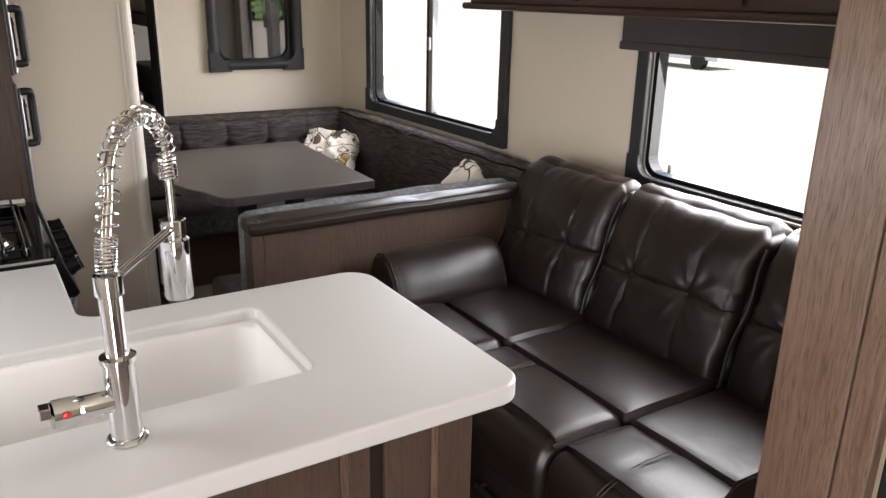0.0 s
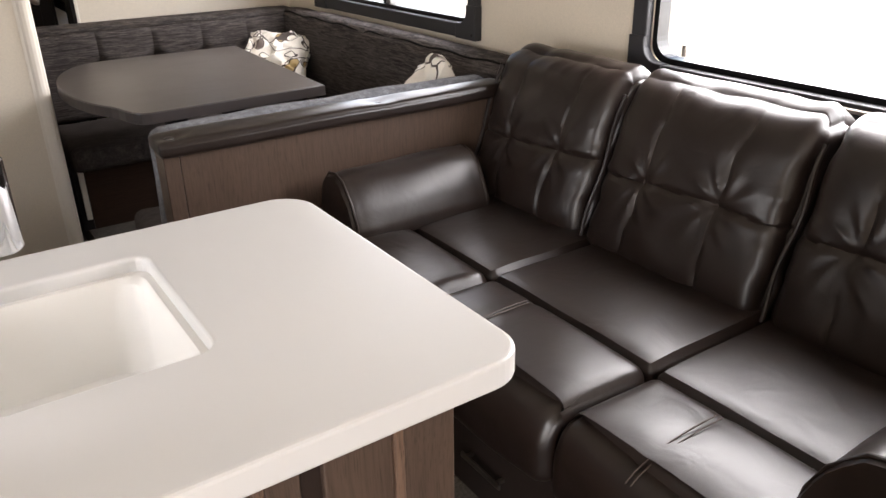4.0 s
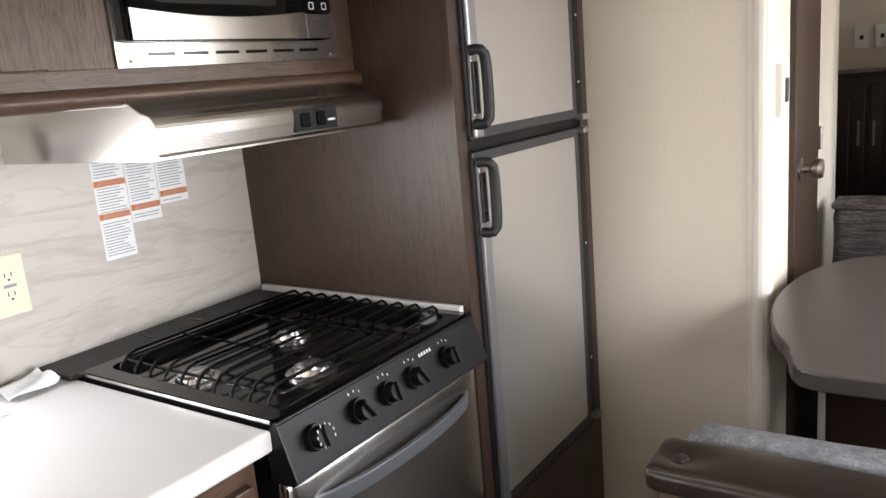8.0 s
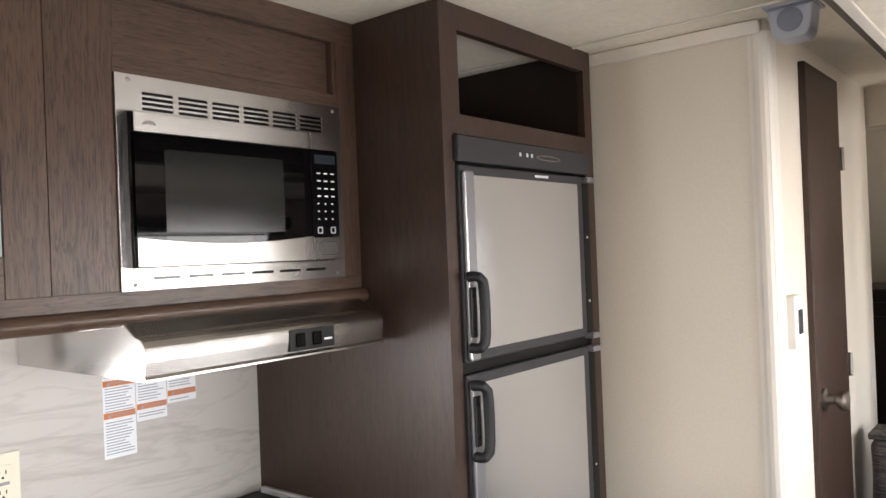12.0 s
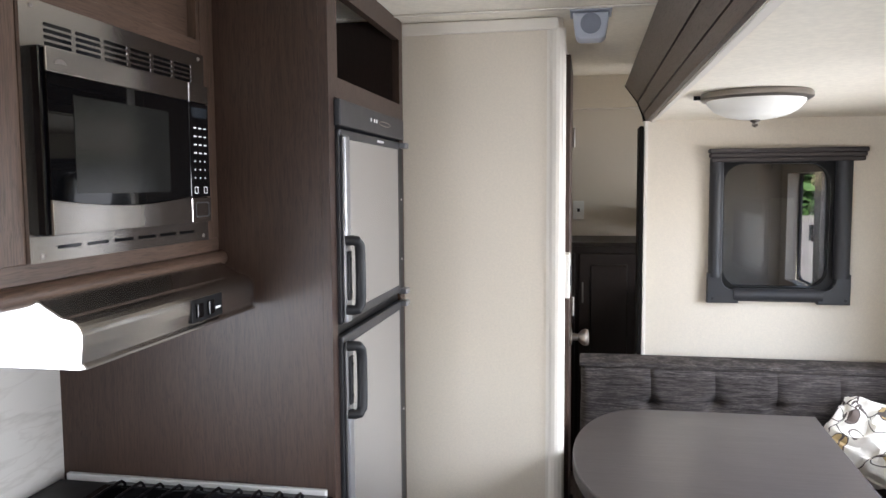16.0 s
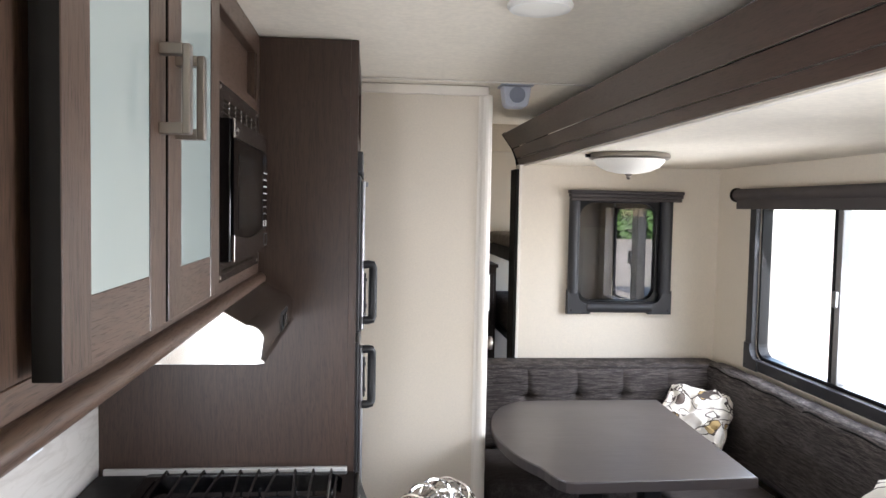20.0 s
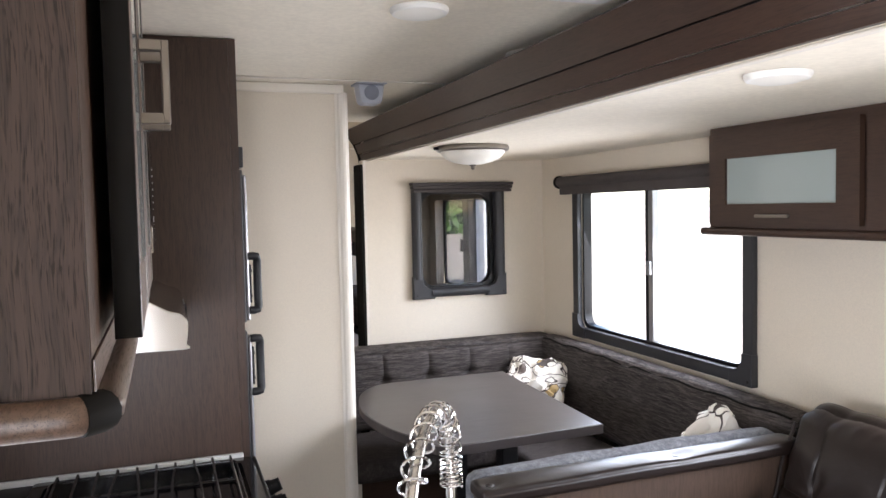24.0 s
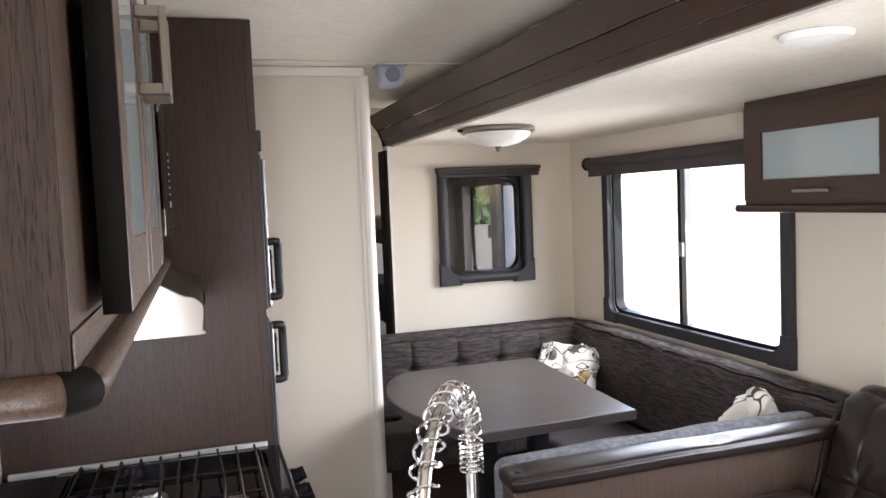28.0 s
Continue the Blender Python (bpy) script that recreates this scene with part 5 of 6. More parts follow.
part("spring", coil(0.0, 0.14, 11, 0.0138, 0.0017), CHROME, fa, "tight spring turns", True)
part("spring", coil(0.14, 0.30, 3.6, 0.0138, 0.0017), CHROME, fa, "open spring turns", True)
part("spring", coil(0.30, 0.86, 15, 0.0138, 0.0017), CHROME, fa, "open spring turns", True)
part("spring", coil(0.86, 1.0, 6, 0.0138, 0.0017), CHROME, fa, "tight spring turns", True)
EX, EY = FX + RX, FY + RY
ZE = ZT + RISE - 0.040
part("thin_pipe", cyl((EX, EY, ZE), (EX, EY, CT + 0.235), 0.0075, seg=16), CHROME, fa, "", True)
part("spray_head", lathe([(0.0, -0.002), (0.0225, 0.0), (0.0245, 0.004), (0.0245, 0.105), (0.020, 0.109), (0.018, 0.135), (0.008, 0.137)], (EX, EY, CT + 0.105), "Z", 28), CHROME, fa, "chrome spray head", True)
part("dock_arm", tube([(FX + 0.02 * DX, FY + 0.02 * DY, CT + 0.235), (FX + 0.04 * DX, FY + 0.04 * DY, CT + 0.237), (EX - 0.016 * DX, EY - 0.016 * DY, CT + 0.232)], 0.0075, 12), CHROME, fa, "", True)
part("dock_ring", lathe([(0.0195, 0), (0.0215, 0.002), (0.0215, 0.026), (0.0195, 0.028)], (EX, EY, CT + 0.218), "Z", 24), CHROME, fa, "", True)

# peninsula cabinet
pc = thing("peninsula_cabinet", (0.2, 1.39, 0.0), "walnut sink peninsula with battened back panels", "cabinet")
part("back_panel", box(KX + 0.006, 0.718, 1.087, 1.102, 0.02, CT - 0.039), WOOD_BUNK, pc)
part("end_panel", box(0.702, 0.718, 1.1025, 1.635, 0.02, CT - 0.039), WOOD_PALE, pc)
part("front_panel", box(0.165, 0.7015, 1.620, 1.635, 0.02, CT - 0.039), WOOD_PALE, pc)
part("corner_post", box(0.651, 0.720, 1.077, 1.0865, 0.02, CT - 0.039, 0.002), WOOD_END, pc)
for x0, x1 in ((0.552, 0.636), (0.185, 0.473), (-0.19, 0.165), (-0.44, -0.207)):
    part("board", box(x0, x1, 1.076, 1.0865, 0.03, CT - 0.040, 0.002), WOOD_END, pc)
for x in (0.6365, 0.4735):
    part("batten", box(x, x + 0.013, 1.072, 1.0865, 0.03, CT - 0.040, 0.002), WOOD_JAMB, pc, "paler edge batten")
part("batten_board", box(0.487, 0.526, 1.076, 1.0865, 0.03, CT - 0.040, 0.002), WOOD_END, pc)

# drawers under the counter run
ORIGIN.xyz = 0.035, -0.005, 0
bc = thing("base_cabinet", (-0.1, 1.83, 0.0), "walnut base cabinet with drawers under the counter", "cabinet")
part("carcass", plate_with_holes("x", 0.105, 0.119, 1.656, 2.032, 0.06, CT - 0.039, [(1.70, 2.0, 0.15, 0.5)]), WOOD_PALE_Y, bc)
part("side", box(KX + 0.01, 0.104, 2.016, 2.032, 0.02, CT - 0.039), WOOD_PALE, bc)
part("kick", box(0.06, 0.07, 1.656, 2.015, 0.0, 0.06), WOOD_DARK, bc)
for z0, z1 in ((0.60, 0.797), (0.34, 0.585), (0.08, 0.325)):
    d = part("drawer", box(0.1195, 0.137, 1.69, 2.012, z0, z1, 0.002), WOOD_PALE_Y, bc)
    part("handle", box(0.159, 0.167, 1.775, 1.90, (z0 + z1) / 2 + 0.035, (z0 + z1) / 2 + 0.045, 0.002), STEEL, d, "steel bar handle")
    for yy in (1.785, 1.89):
        part("handle_post", box(0.136, 0.160, yy - 0.005, yy + 0.005, (z0 + z1) / 2 + 0.036, (z0 + z1) / 2 + 0.044), STEEL, d)

ORIGIN.xyz = 0, 0, 0

# ---- stove ----
st = thing("gas_range", (0.0, 2.31, 0.0), "black and stainless gas range with wire grates", "stove")
Y0, Y1 = 2.042, 2.604
part("vent_strip", box(-0.452, -0.33, 2.02, Y1, CT + 0.001, 0.893, 0.003), BLACK_MATTE, st, "black rear filler strip")
for k in range(4):
    part("vent_slot", box(-0.418, -0.372, 2.235 + 0.062 * k, 2.239 + 0.062 * k, 0.8932, 0.894), GLOSS_BLACK, st)
part("cooktop", ring_frame(rounded_rect(-0.328, 0.196, Y0, Y1, 0.012, 4), rounded_rect(-0.30, 0.165, Y0 + 0.035, Y1 - 0.03, 0.03, 4), "z", 0.868, 0.896), GLOSS_BLACK, st, "black enamel cooktop rim")
part("cooktop_well", prism(rounded_rect(-0.305, 0.170, Y0 + 0.03, Y1 - 0.025, 0.03, 4), "z", 0.868, 0.876), GLOSS_BLACK, st, "glossy black burner tray")
part("side_trim", box(-0.33, 0.19, Y0 - 0.0025, Y0 - 0.0005, 0.8885, 0.8945, 0.0006), STEEL, st, "thin steel edge strip")
part("body", box(-0.32, 0.175, Y0 + 0.004, Y1 - 0.004, 0.05, 0.867), BLACK, st)
part("control_panel", prism([(0.176, 0.868), (0.198, 0.893), (0.206, 0.888), (0.236, 0.800), (0.226, 0.790), (0.176, 0.790)], "y", Y0 - 0.004, Y1 + 0.001, 0.003), BLACK, st, "black slanted control panel")
part("panel_edge", tube([(0.203, Y0 - 0.004 + 0.566 * i / 10, 0.8905) for i in range(11)], 0.004, 8), BLACK, st, "", True)
SL = Vector((0.088, 0, 0.030)).normalized()
for i, y in enumerate((2.100, 2.206, 2.286, 2.363, 2.474)):
    c = Vector((0.220, y, 0.846))
    kb = part("knob", cyl(c, c + SL * 0.012, 0.0225, 0.0215, 24), BLACK, st, "", True)
    part("knob_grip", cyl(c + SL * 0.012, c + SL * 0.028, 0.0185, 0.0165, 24), BLACK, kb, "", True)
    g = box(-0.0035, 0.0035, -0.017, 0.017, 0, 0.008, 0.002)
    bmesh.ops.transform(g, matrix=Matrix.Translation(c + SL * 0.027) @ SL.to_track_quat("Z", "Y").to_matrix().to_4x4() @ Matrix.Rotation(0.5 * (i % 2), 4, "Z"), verts=g.verts)
    part("grip_bar", g, BLACK, kb)
    for k in range(3 if i else 9):
        a = radians(60 + 22 * k) if i else radians(-20 + 32 * k)
        up = Vector((-SL.z, 0, SL.x))
        rr = 0.034 if i else 0.0185
        q = c + (Vector((0, 1, 0)) * math.cos(a) + up * math.sin(a)) * rr + SL * (0.0012 if i else 0.0295)
        tick = box(-0.0008, 0.0008, -0.0022, 0.0022, -0.0004, 0.0004)
        bmesh.ops.transform(tick, matrix=Matrix.Translation(q) @ SL.to_track_quat("Z", "Y").to_matrix().to_4x4(), verts=tick.verts)
        part("dial_mark", tick, MARK, kb)
bm = None
for k in range(5):
    q = Vector((0.2105, 2.400 + 0.0085 * k, 0.8745))
    tk = box(-0.0022, 0.0022, -0.003, 0.003, -0.0004, 0.0004)
    bmesh.ops.transform(tk, matrix=Matrix.Translation(q + SL * 0.0016) @ SL.to_track_quat("Z", "Y").to_matrix().to_4x4(), verts=tk.verts)
    bm = merged(bm, tk)
part("maker_mark", bm, MARK, st, "small pale maker's mark")
for x, y, r in ((-0.11, 2.134, 0.036), (0.075, 2.252, 0.036), (-0.11, 2.381, 0.030)):
    bn = part("burner", lathe([(r + 0.012, 0), (r + 0.012, 0.004), (r, 0.006), (r * 0.9, 0.014), (r * 0.5, 0.0155)], (x, y, 0.876), "Z", 28), BURNER, st, "", True)
    part("burner_cap", lathe([(r * 0.82, 0), (r * 0.8, 0.005), (r * 0.5, 0.008), (0.002, 0.0085)], (x, y, 0.890), "Z", 28), BURNER, bn, "", True)
gr = part("grate_frame", tube([(x, y, 0.905) for x, y in rounded_rect(-0.285, 0.150, Y0 + 0.062, Y1 - 0.045, 0.02, 3)], 0.003, 8, closed=True), GRATE, st, "black wire grate", True)
for k in range(10):
    x = -0.270 + 0.0452 * k
    bow = 0.010 if k in (3, 4, 6, 7) else 0.0
    side = 1 if k in (4, 7) else -1
    pts = [(x, Y0 + 0.043, 0.880), (x, Y0 + 0.050, 0.900), (x, Y0 + 0.066, 0.914)] + [(x + bow * side * math.sin(math.pi * i / 10), Y0 + 0.085 + 0.402 * i / 10, 0.918) for i in range(11)] + [(x, Y1 - 0.060, 0.918), (x, Y1 - 0.045, 0.917), (x, Y1 - 0.034, 0.909), (x, Y1 - 0.030, 0.885)]
    part("grate_bar", tube(pts, 0.0033, 6), GRATE, gr, "", True)
for y in (Y0 + 0.20, Y0 + 0.345):
    part("grate_cross", tube([(-0.275 + 0.418 * i / 4, y, 0.9125) for i in range(5)], 0.0029, 6), GRATE, gr, "", True)
def oven_face(u, p):
    """A door skin that swells a little towards its middle."""
    q = Vector(p)
    q.x += 0.007 * max(0.0, u.x) * (1 - abs(u.y) ** 4) * (1 - u.z ** 4)
    return q


od = part("oven_door", soft_box(0.176, 0.206, Y0 + 0.002, Y1 - 0.004, 0.475, 0.786, 0.010, 24, oven_face), STEEL, st, "stainless oven door", True)
bow = [(0.036 * (1 - ((i - 8) / 8) ** 2) ** 0.6, Y0 + 0.050 + 0.462 * i / 16) for i in range(17)]
strap = [(0.211 + d, y) for d, y in bow] + [(0.2035 + 0.93 * d, y) for d, y in bow[::-1]]
part("handle", prism(strap, "z", 0.716, 0.743, 0.002), HANDLE_GREY, od, "curved dark grey strap handle")
lp = part("lower_panel", box(0.176, 0.200, Y0 + 0.006, Y1 - 0.006, 0.07, 0.482, 0.004), WOOD_Y, st, "walnut panel below the oven")
part("rail", box(0.2005, 0.207, Y0 + 0.01, Y1 - 0.01, 0.395, 0.455, 0.003), WOOD_Y, lp)
part("louvre_backing", box(0.2005, 0.2015, Y0 + 0.10, Y1 - 0.14, 0.215, 0.375), WOOD_DARK, lp)
for k in range(8):
    part("louvre", box(0.202, 0.2065, Y0 + 0.105, Y1 - 0.145, 0.358 - 0.018 * k, 0.368 - 0.018 * k, 0.001), BRASS, lp, "pale gold louvre slat")

# ---- range hood ----
ORIGIN.xyz = 0.006, 0.012, 0
ho = thing("range_hood", (-0.2, 2.3, 1.42), "brushed stainless range hood under the microwave cabinet", "range hood")
HP = [(KX + 0.007, 1.428), (-0.070, 1.428), (-0.004, 1.388)] + [(-0.004 + 0.028 * math.sin(radians(a)) + 0.004 * (a / 90), 1.362 + 0.026 * math.cos(radians(a))) for a in range(20, 91, 14)] + [(0.027, 1.345), (0.024, 1.322), (0.030, 1.317), (0.030, 1.313), (0.018, 1.311), (KX + 0.007, 1.311)]
part("shell", prism(HP, "y", 2.026, 2.576, 0.002), STEEL, ho)
part("under_filter", box(KX + 0.05, -0.03, 2.06, 2.54, 1.3075, 1.3108), STEEL_DARK, ho, "dark filter underside")
sp2 = part("switch_panel", box(0.0250, 0.0290, 2.318, 2.432, 1.325, 1.368, 0.0008), BLACK, ho, "black switch panel")
for yy in (2.343, 2.385):
    part("rocker", box(0.0291, 0.0335, yy - 0.011, yy + 0.011, 1.333, 1.360, 0.002), GLOSS_BLACK, sp2)
part("mark", box(0.0291, 0.0295, 2.405, 2.425, 1.340, 1.344), MARK, sp2)

# ---- upper cabinet with microwave ----
ORIGIN.xyz = 0.018, 0.007, 0
TOP = 0.885 + (CEIL_Z - 0.887) / 0.962
uc = thing("upper_cabinet", (-0.27, 1.85, 1.43), "walnut upper cabinet with frosted glass doors", "cabinet")
UX = -0.078
part("face", plate_with_holes("x", UX - 0.018, UX, 1.165, 2.612, 1.43, TOP, [(2.05, 2.55, 1.475, 1.84), (2.047, 2.548, 1.880, 2.0)]), WOOD_PALE, uc)
part("recess_panel", box(UX - 0.030, UX - 0.0185, 2.03, 2.56, 1.87, 2.01), WOOD_PALE_Y, uc, "recessed upper panel")
# end panel and stile hold their shade in the wood colour
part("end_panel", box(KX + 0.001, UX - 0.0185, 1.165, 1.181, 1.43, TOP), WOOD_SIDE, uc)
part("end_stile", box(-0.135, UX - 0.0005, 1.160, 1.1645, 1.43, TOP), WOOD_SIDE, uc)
part("bottom", box(KX + 0.007, UX - 0.0185, 1.182, 2.612, 1.43, 1.445), WOOD_PALE_Y, uc)
rail = [(-0.455, 1.158, 1.418), (-0.11, 1.158, 1.418)] + [(-0.098 + 0.026 * math.sin(radians(a)), 1.184 - 0.026 * math.cos(radians(a)), 1.418) for a in range(0, 91, 15)] + [(-0.072, 1.25, 1.418), (-0.072, 2.612, 1.418)]
part("rail", tube(rail, 0.0165, 14), WOOD_PALE_Y, uc, "rounded walnut rail", True)
part("rail_joint", tube([(-0.104 + 0.034 * math.sin(radians(a)), 1.186 - 0.030 * math.cos(radians(a)), 1.418) for a in range(28, 69, 10)], 0.0178, 14), WOOD_DARK, uc, "dark corner joint", True)
def framed_door(parent, y0, y1, z0, z1, x0, x1, w, hy):
    """A door of two stiles and two rails round a frosted pane, with a bar handle."""
    d = part("door", box(x0, x1, y0, y0 + w, z0, z1, 0.0012, seg=1), WOOD_PALE, parent, "walnut framed door")
    part("stile", box(x0, x1, y1 - w, y1, z0, z1, 0.0012, seg=1), WOOD_PALE, d)
    for a in (z0, z1 - w):
        part("rail", box(x0, x1 - 0.0008, y0 + w + 0.0002, y1 - w - 0.0002, a, a + w, 0.0008, seg=1), WOOD_PALE_Y, d)
    part("glass", box(x1 - 0.006, x1 - 0.001, y0 + w + 0.0003, y1 - w - 0.0018, z0 + w + 0.0003, z1 - w - 0.0003), FROST, d, "frosted glass")
    # shade on the recess and near edge is put in as near-black strips
    part("inner_edge", box(x0 + 0.0135, x1 - 0.0005, y1 - w - 0.0016, y1 - w - 0.0003, z0 + w, z1 - w), WOOD_DARK, d, "recess edge painted dark as shade")
    part("edge_band", box(x0, x1 - 0.0006, y0 - 0.0014, y0 - 0.0002, z0, z1 - 0.019), WOOD_DARK, d, "door edge painted dark as shade")
    hn = part("handle", box(x1 + 0.026, x1 + 0.036, hy - 0.008, hy + 0.008, 1.70, 1.810, 0.002), NICKEL, d, "brushed nickel handle")
    for z in (1.707, 1.803):
        part("handle_post", box(x1, x1 + 0.027, hy - 0.008, hy + 0.008, z - 0.007, z + 0.007, 0.001), NICKEL, hn)


framed_door(uc, 1.262, 1.580, 1.463, TOP - 0.018, UX + 0.012, UX + 0.036, 0.066, 1.555)
framed_door(uc, 1.593, 1.915, 1.463, TOP - 0.018, UX + 0.012, UX + 0.036, 0.066, 1.633)
part("stile", box(UX + 0.0005, UX + 0.003, 1.93, 2.0415, 1.4635, 2.0, 0.0006, seg=1), WOOD_PALE, uc)
part("stile", box(UX + 0.0005, UX + 0.003, 2.557, 2.612, 1.4635, 2.0, 0.0006, seg=1), WOOD_PALE, uc)
part("face_rail", box(UX + 0.0005, UX + 0.0025, 1.166, 2.612, 1.4305, 1.4625, 0.0006, seg=1), WOOD_PALE_Y, uc)
part("face_rail", box(UX + 0.0005, UX + 0.0025, 1.93, 2.612, 2.0005, TOP, 0.0006, seg=1), WOOD_PALE_Y, uc)
part("face_rail", box(UX + 0.0005, UX + 0.0025, 2.042, 2.5565, 1.850, 1.8795, 0.0006, seg=1), WOOD_PALE_Y, uc)
# a near-black strip stands in for the shade between the two doors
part("gap_strip", box(UX + 0.0005, UX + 0.002, 1.577, 1.593, 1.464, 2.0), WOOD_DARK, uc, "painted shade in the gap between the doors")

mw = thing("microwave", (-0.2, 2.3, 1.46), "stainless built-in microwave with a black glass door", "microwave")
MX = UX + 0.001

part("body", box(KX + 0.05, MX - 0.019, 2.06, 2.53, 1.48, 1.83), BLACK, mw)
tr = part("trim_frame", plate_with_holes("x", MX, MX + 0.008, 2.042, 2.556, 1.463, 1.848, [(2.054, 2.522, 1.502, 1.775)]), STEEL, mw, "stainless trim frame")
for col in range(6):
    for row in range(4):
        y = 2.091 + 0.0705 * col
        part("vent_slot", box(MX + 0.0082, MX + 0.0088, y, y + 0.058, 1.786 + 0.0094 * row, 1.7912 + 0.0094 * row), GLOSS_BLACK, tr)
        part("slot_end", box(MX + 0.0082, MX + 0.0098, y + 0.0582, y + 0.0605, 1.786 + 0.0094 * row, 1.7912 + 0.0094 * row, 0.0006, seg=1), STEEL, tr)
    y = 2.10 + 0.069 * col
    part("vent_slot", box(MX + 0.0082, MX + 0.0088, y, y + 0.052, 1.481, 1.4865), GLOSS_BLACK, tr)
for y, z in ((2.066, 1.838), (2.535, 1.838), (2.066, 1.473), (2.535, 1.473)):
    part("screw", lathe([(0.004, 0), (0.0035, 0.0015), (0.001, 0.002)], (MX + 0.008, y, z), "X", 10), NICKEL, tr)
DXm = MX + 0.030
part("door_side", box(MX - 0.012, DXm - 0.001, 2.052, 2.445, 1.503, 1.779, 0.003), GLOSS_BLACK, mw, "black door body")
part("door_top", box(DXm, DXm + 0.006, 2.058, 2.443, 1.742, 1.778, 0.002), STEEL, mw, "stainless door top strip")
part("door_bottom", prism([(2.058, 1.504), (2.443, 1.504), (2.443, 1.556), *[(2.443 - 0.385 * i / 10, 1.556 - 0.012 * math.sin(math.pi * i / 10)) for i in range(1, 10)], (2.058, 1.556)], "x", DXm, DXm + 0.006, 0.001), STEEL, mw, "stainless door bottom strip")
dg = part("door_glass", prism([(2.058, 1.741), (2.443, 1.741), (2.443, 1.557), *[(2.443 - 0.385 * i / 10, 1.557 - 0.012 * math.sin(math.pi * i / 10)) for i in range(1, 10)], (2.058, 1.557)], "x", DXm, DXm + 0.004), OVEN_GLASS, mw, "black glass door")
part("window_mesh", box(DXm + 0.0042, DXm + 0.0046, 2.113, 2.372, 1.565, 1.714), mat("perforated_screen", (0.012, 0.0125, 0.0115), 0.07, vary=(9, 0.1), bump=(1500, 0.15, 0.0004)), dg, "grey perforated window")
cp = part("control_panel", box(MX - 0.012, DXm + 0.004, 2.445, 2.520, 1.555, 1.741, 0.002), GLOSS_BLACK, mw, "black control panel")
part("panel_top", box(MX - 0.012, DXm + 0.005, 2.445, 2.520, 1.742, 1.778, 0.002), STEEL, mw)
ob_ = part("open_button", box(MX - 0.012, DXm + 0.005, 2.445, 2.520, 1.504, 1.553, 0.002), STEEL, mw, "stainless door button")
part("button_line", ring_frame(rounded_rect(2.458, 2.510, 1.514, 1.544, 0.006, 3), rounded_rect(2.460, 2.508, 1.516, 1.542, 0.005, 3), "x", DXm + 0.005, DXm + 0.006), FRIDGE_GREY, ob_)
part("display", box(DXm + 0.004, DXm + 0.0045, 2.455, 2.512, 1.712, 1.732), mat("dark_display", (0.02, 0.025, 0.03), 0.1, vary=(9, 0.1)), cp)
for row in range(7):
    for col in range(3):
        y, z = 2.460 + 0.0190 * col, 1.690 - 0.0165 * row
        part("key", box(DXm + 0.0041, DXm + 0.0046, y, y + (0.010 if row < 4 else 0.004), z, z + 0.0028), MARK, cp)
for y in (2.461, 2.497):
    part("key", ring_frame(rounded_rect(y - 0.003, y + 0.010, 1.561, 1.575, 0.002, 2), rounded_rect(y - 0.0015, y + 0.0085, 1.5625, 1.5735, 0.0015, 2), "x", DXm + 0.0041, DXm + 0.0046), MARK, cp)
part("maker_mark", prism([(2.074 + 0.024 * i / 8, 1.758 + 0.005 * math.sin(math.pi * i / 8)) for i in range(9)] + [(2.098 - 0.024 * i / 8, 1.754 + 0.002 * math.sin(math.pi * i / 8)) for i in range(9)], "x", DXm + 0.006, DXm + 0.0066), NICKEL, mw, "small maker's mark")

# ---- tall refrigerator cabinet ----
ORIGIN.xyz = 0.007, -0.007, 0
tc_ = thing("fridge_cabinet", (-0.13, 2.95, 0.0), "tall walnut refrigerator cabinet with an open cubby above", "cabinet")
TX0 = 0.165
part("side_panel", box(KX - 0.005, TX0, 2.628, 2.644, 0.0, TOP), WOOD_Z, tc_)
part("face_frame", plate_with_holes("x", TX0 + 0.0005, TX0 + 0.020, 2.6275, 3.274, 0.05, TOP, [(2.664, 3.226, 0.372, 1.768), (2.688, 3.236, 1.812, 1.998)]), WOOD_Z, tc_)
# the cubby's inner shade is put into the darker walnut of these boards
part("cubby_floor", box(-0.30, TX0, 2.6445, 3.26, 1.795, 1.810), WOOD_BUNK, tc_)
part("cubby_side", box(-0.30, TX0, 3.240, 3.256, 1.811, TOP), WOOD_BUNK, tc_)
part("cubby_side", box(-0.30, TX0, 2.6445, 2.66, 1.811, TOP), WOOD_Z, tc_)
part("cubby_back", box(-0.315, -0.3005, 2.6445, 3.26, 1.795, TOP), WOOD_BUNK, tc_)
part("lower_door", box(TX0 + 0.0205, TX0 + 0.026, 2.66, 3.25, 0.07, 0.362, 0.002), WOOD_Z, tc_)
part("kick", box(TX0 - 0.03, TX0 - 0.02, 2.62, 3.27, 0.0, 0.05), WOOD_DARK, tc_)
part("far_side", box(KX + 0.03, TX0, 3.2745, 3.2885, 0.0, 1.79), WOOD_Z, tc_)

fr = thing("refrigerator", (0.0, 2.97, 0.372), "silver two-door refrigerator with graphite edges and loop handles", "refrigerator")
part("case", box(-0.35, TX0 + 0.012, 2.668, 3.222, 0.376, 1.700), BLACK, fr)
cpn = part("control_strip", box(TX0 - 0.01, TX0 + 0.034, 2.660, 3.224, 1.706, 1.764, 0.003), FRIDGE_GREY, fr, "graphite control strip")
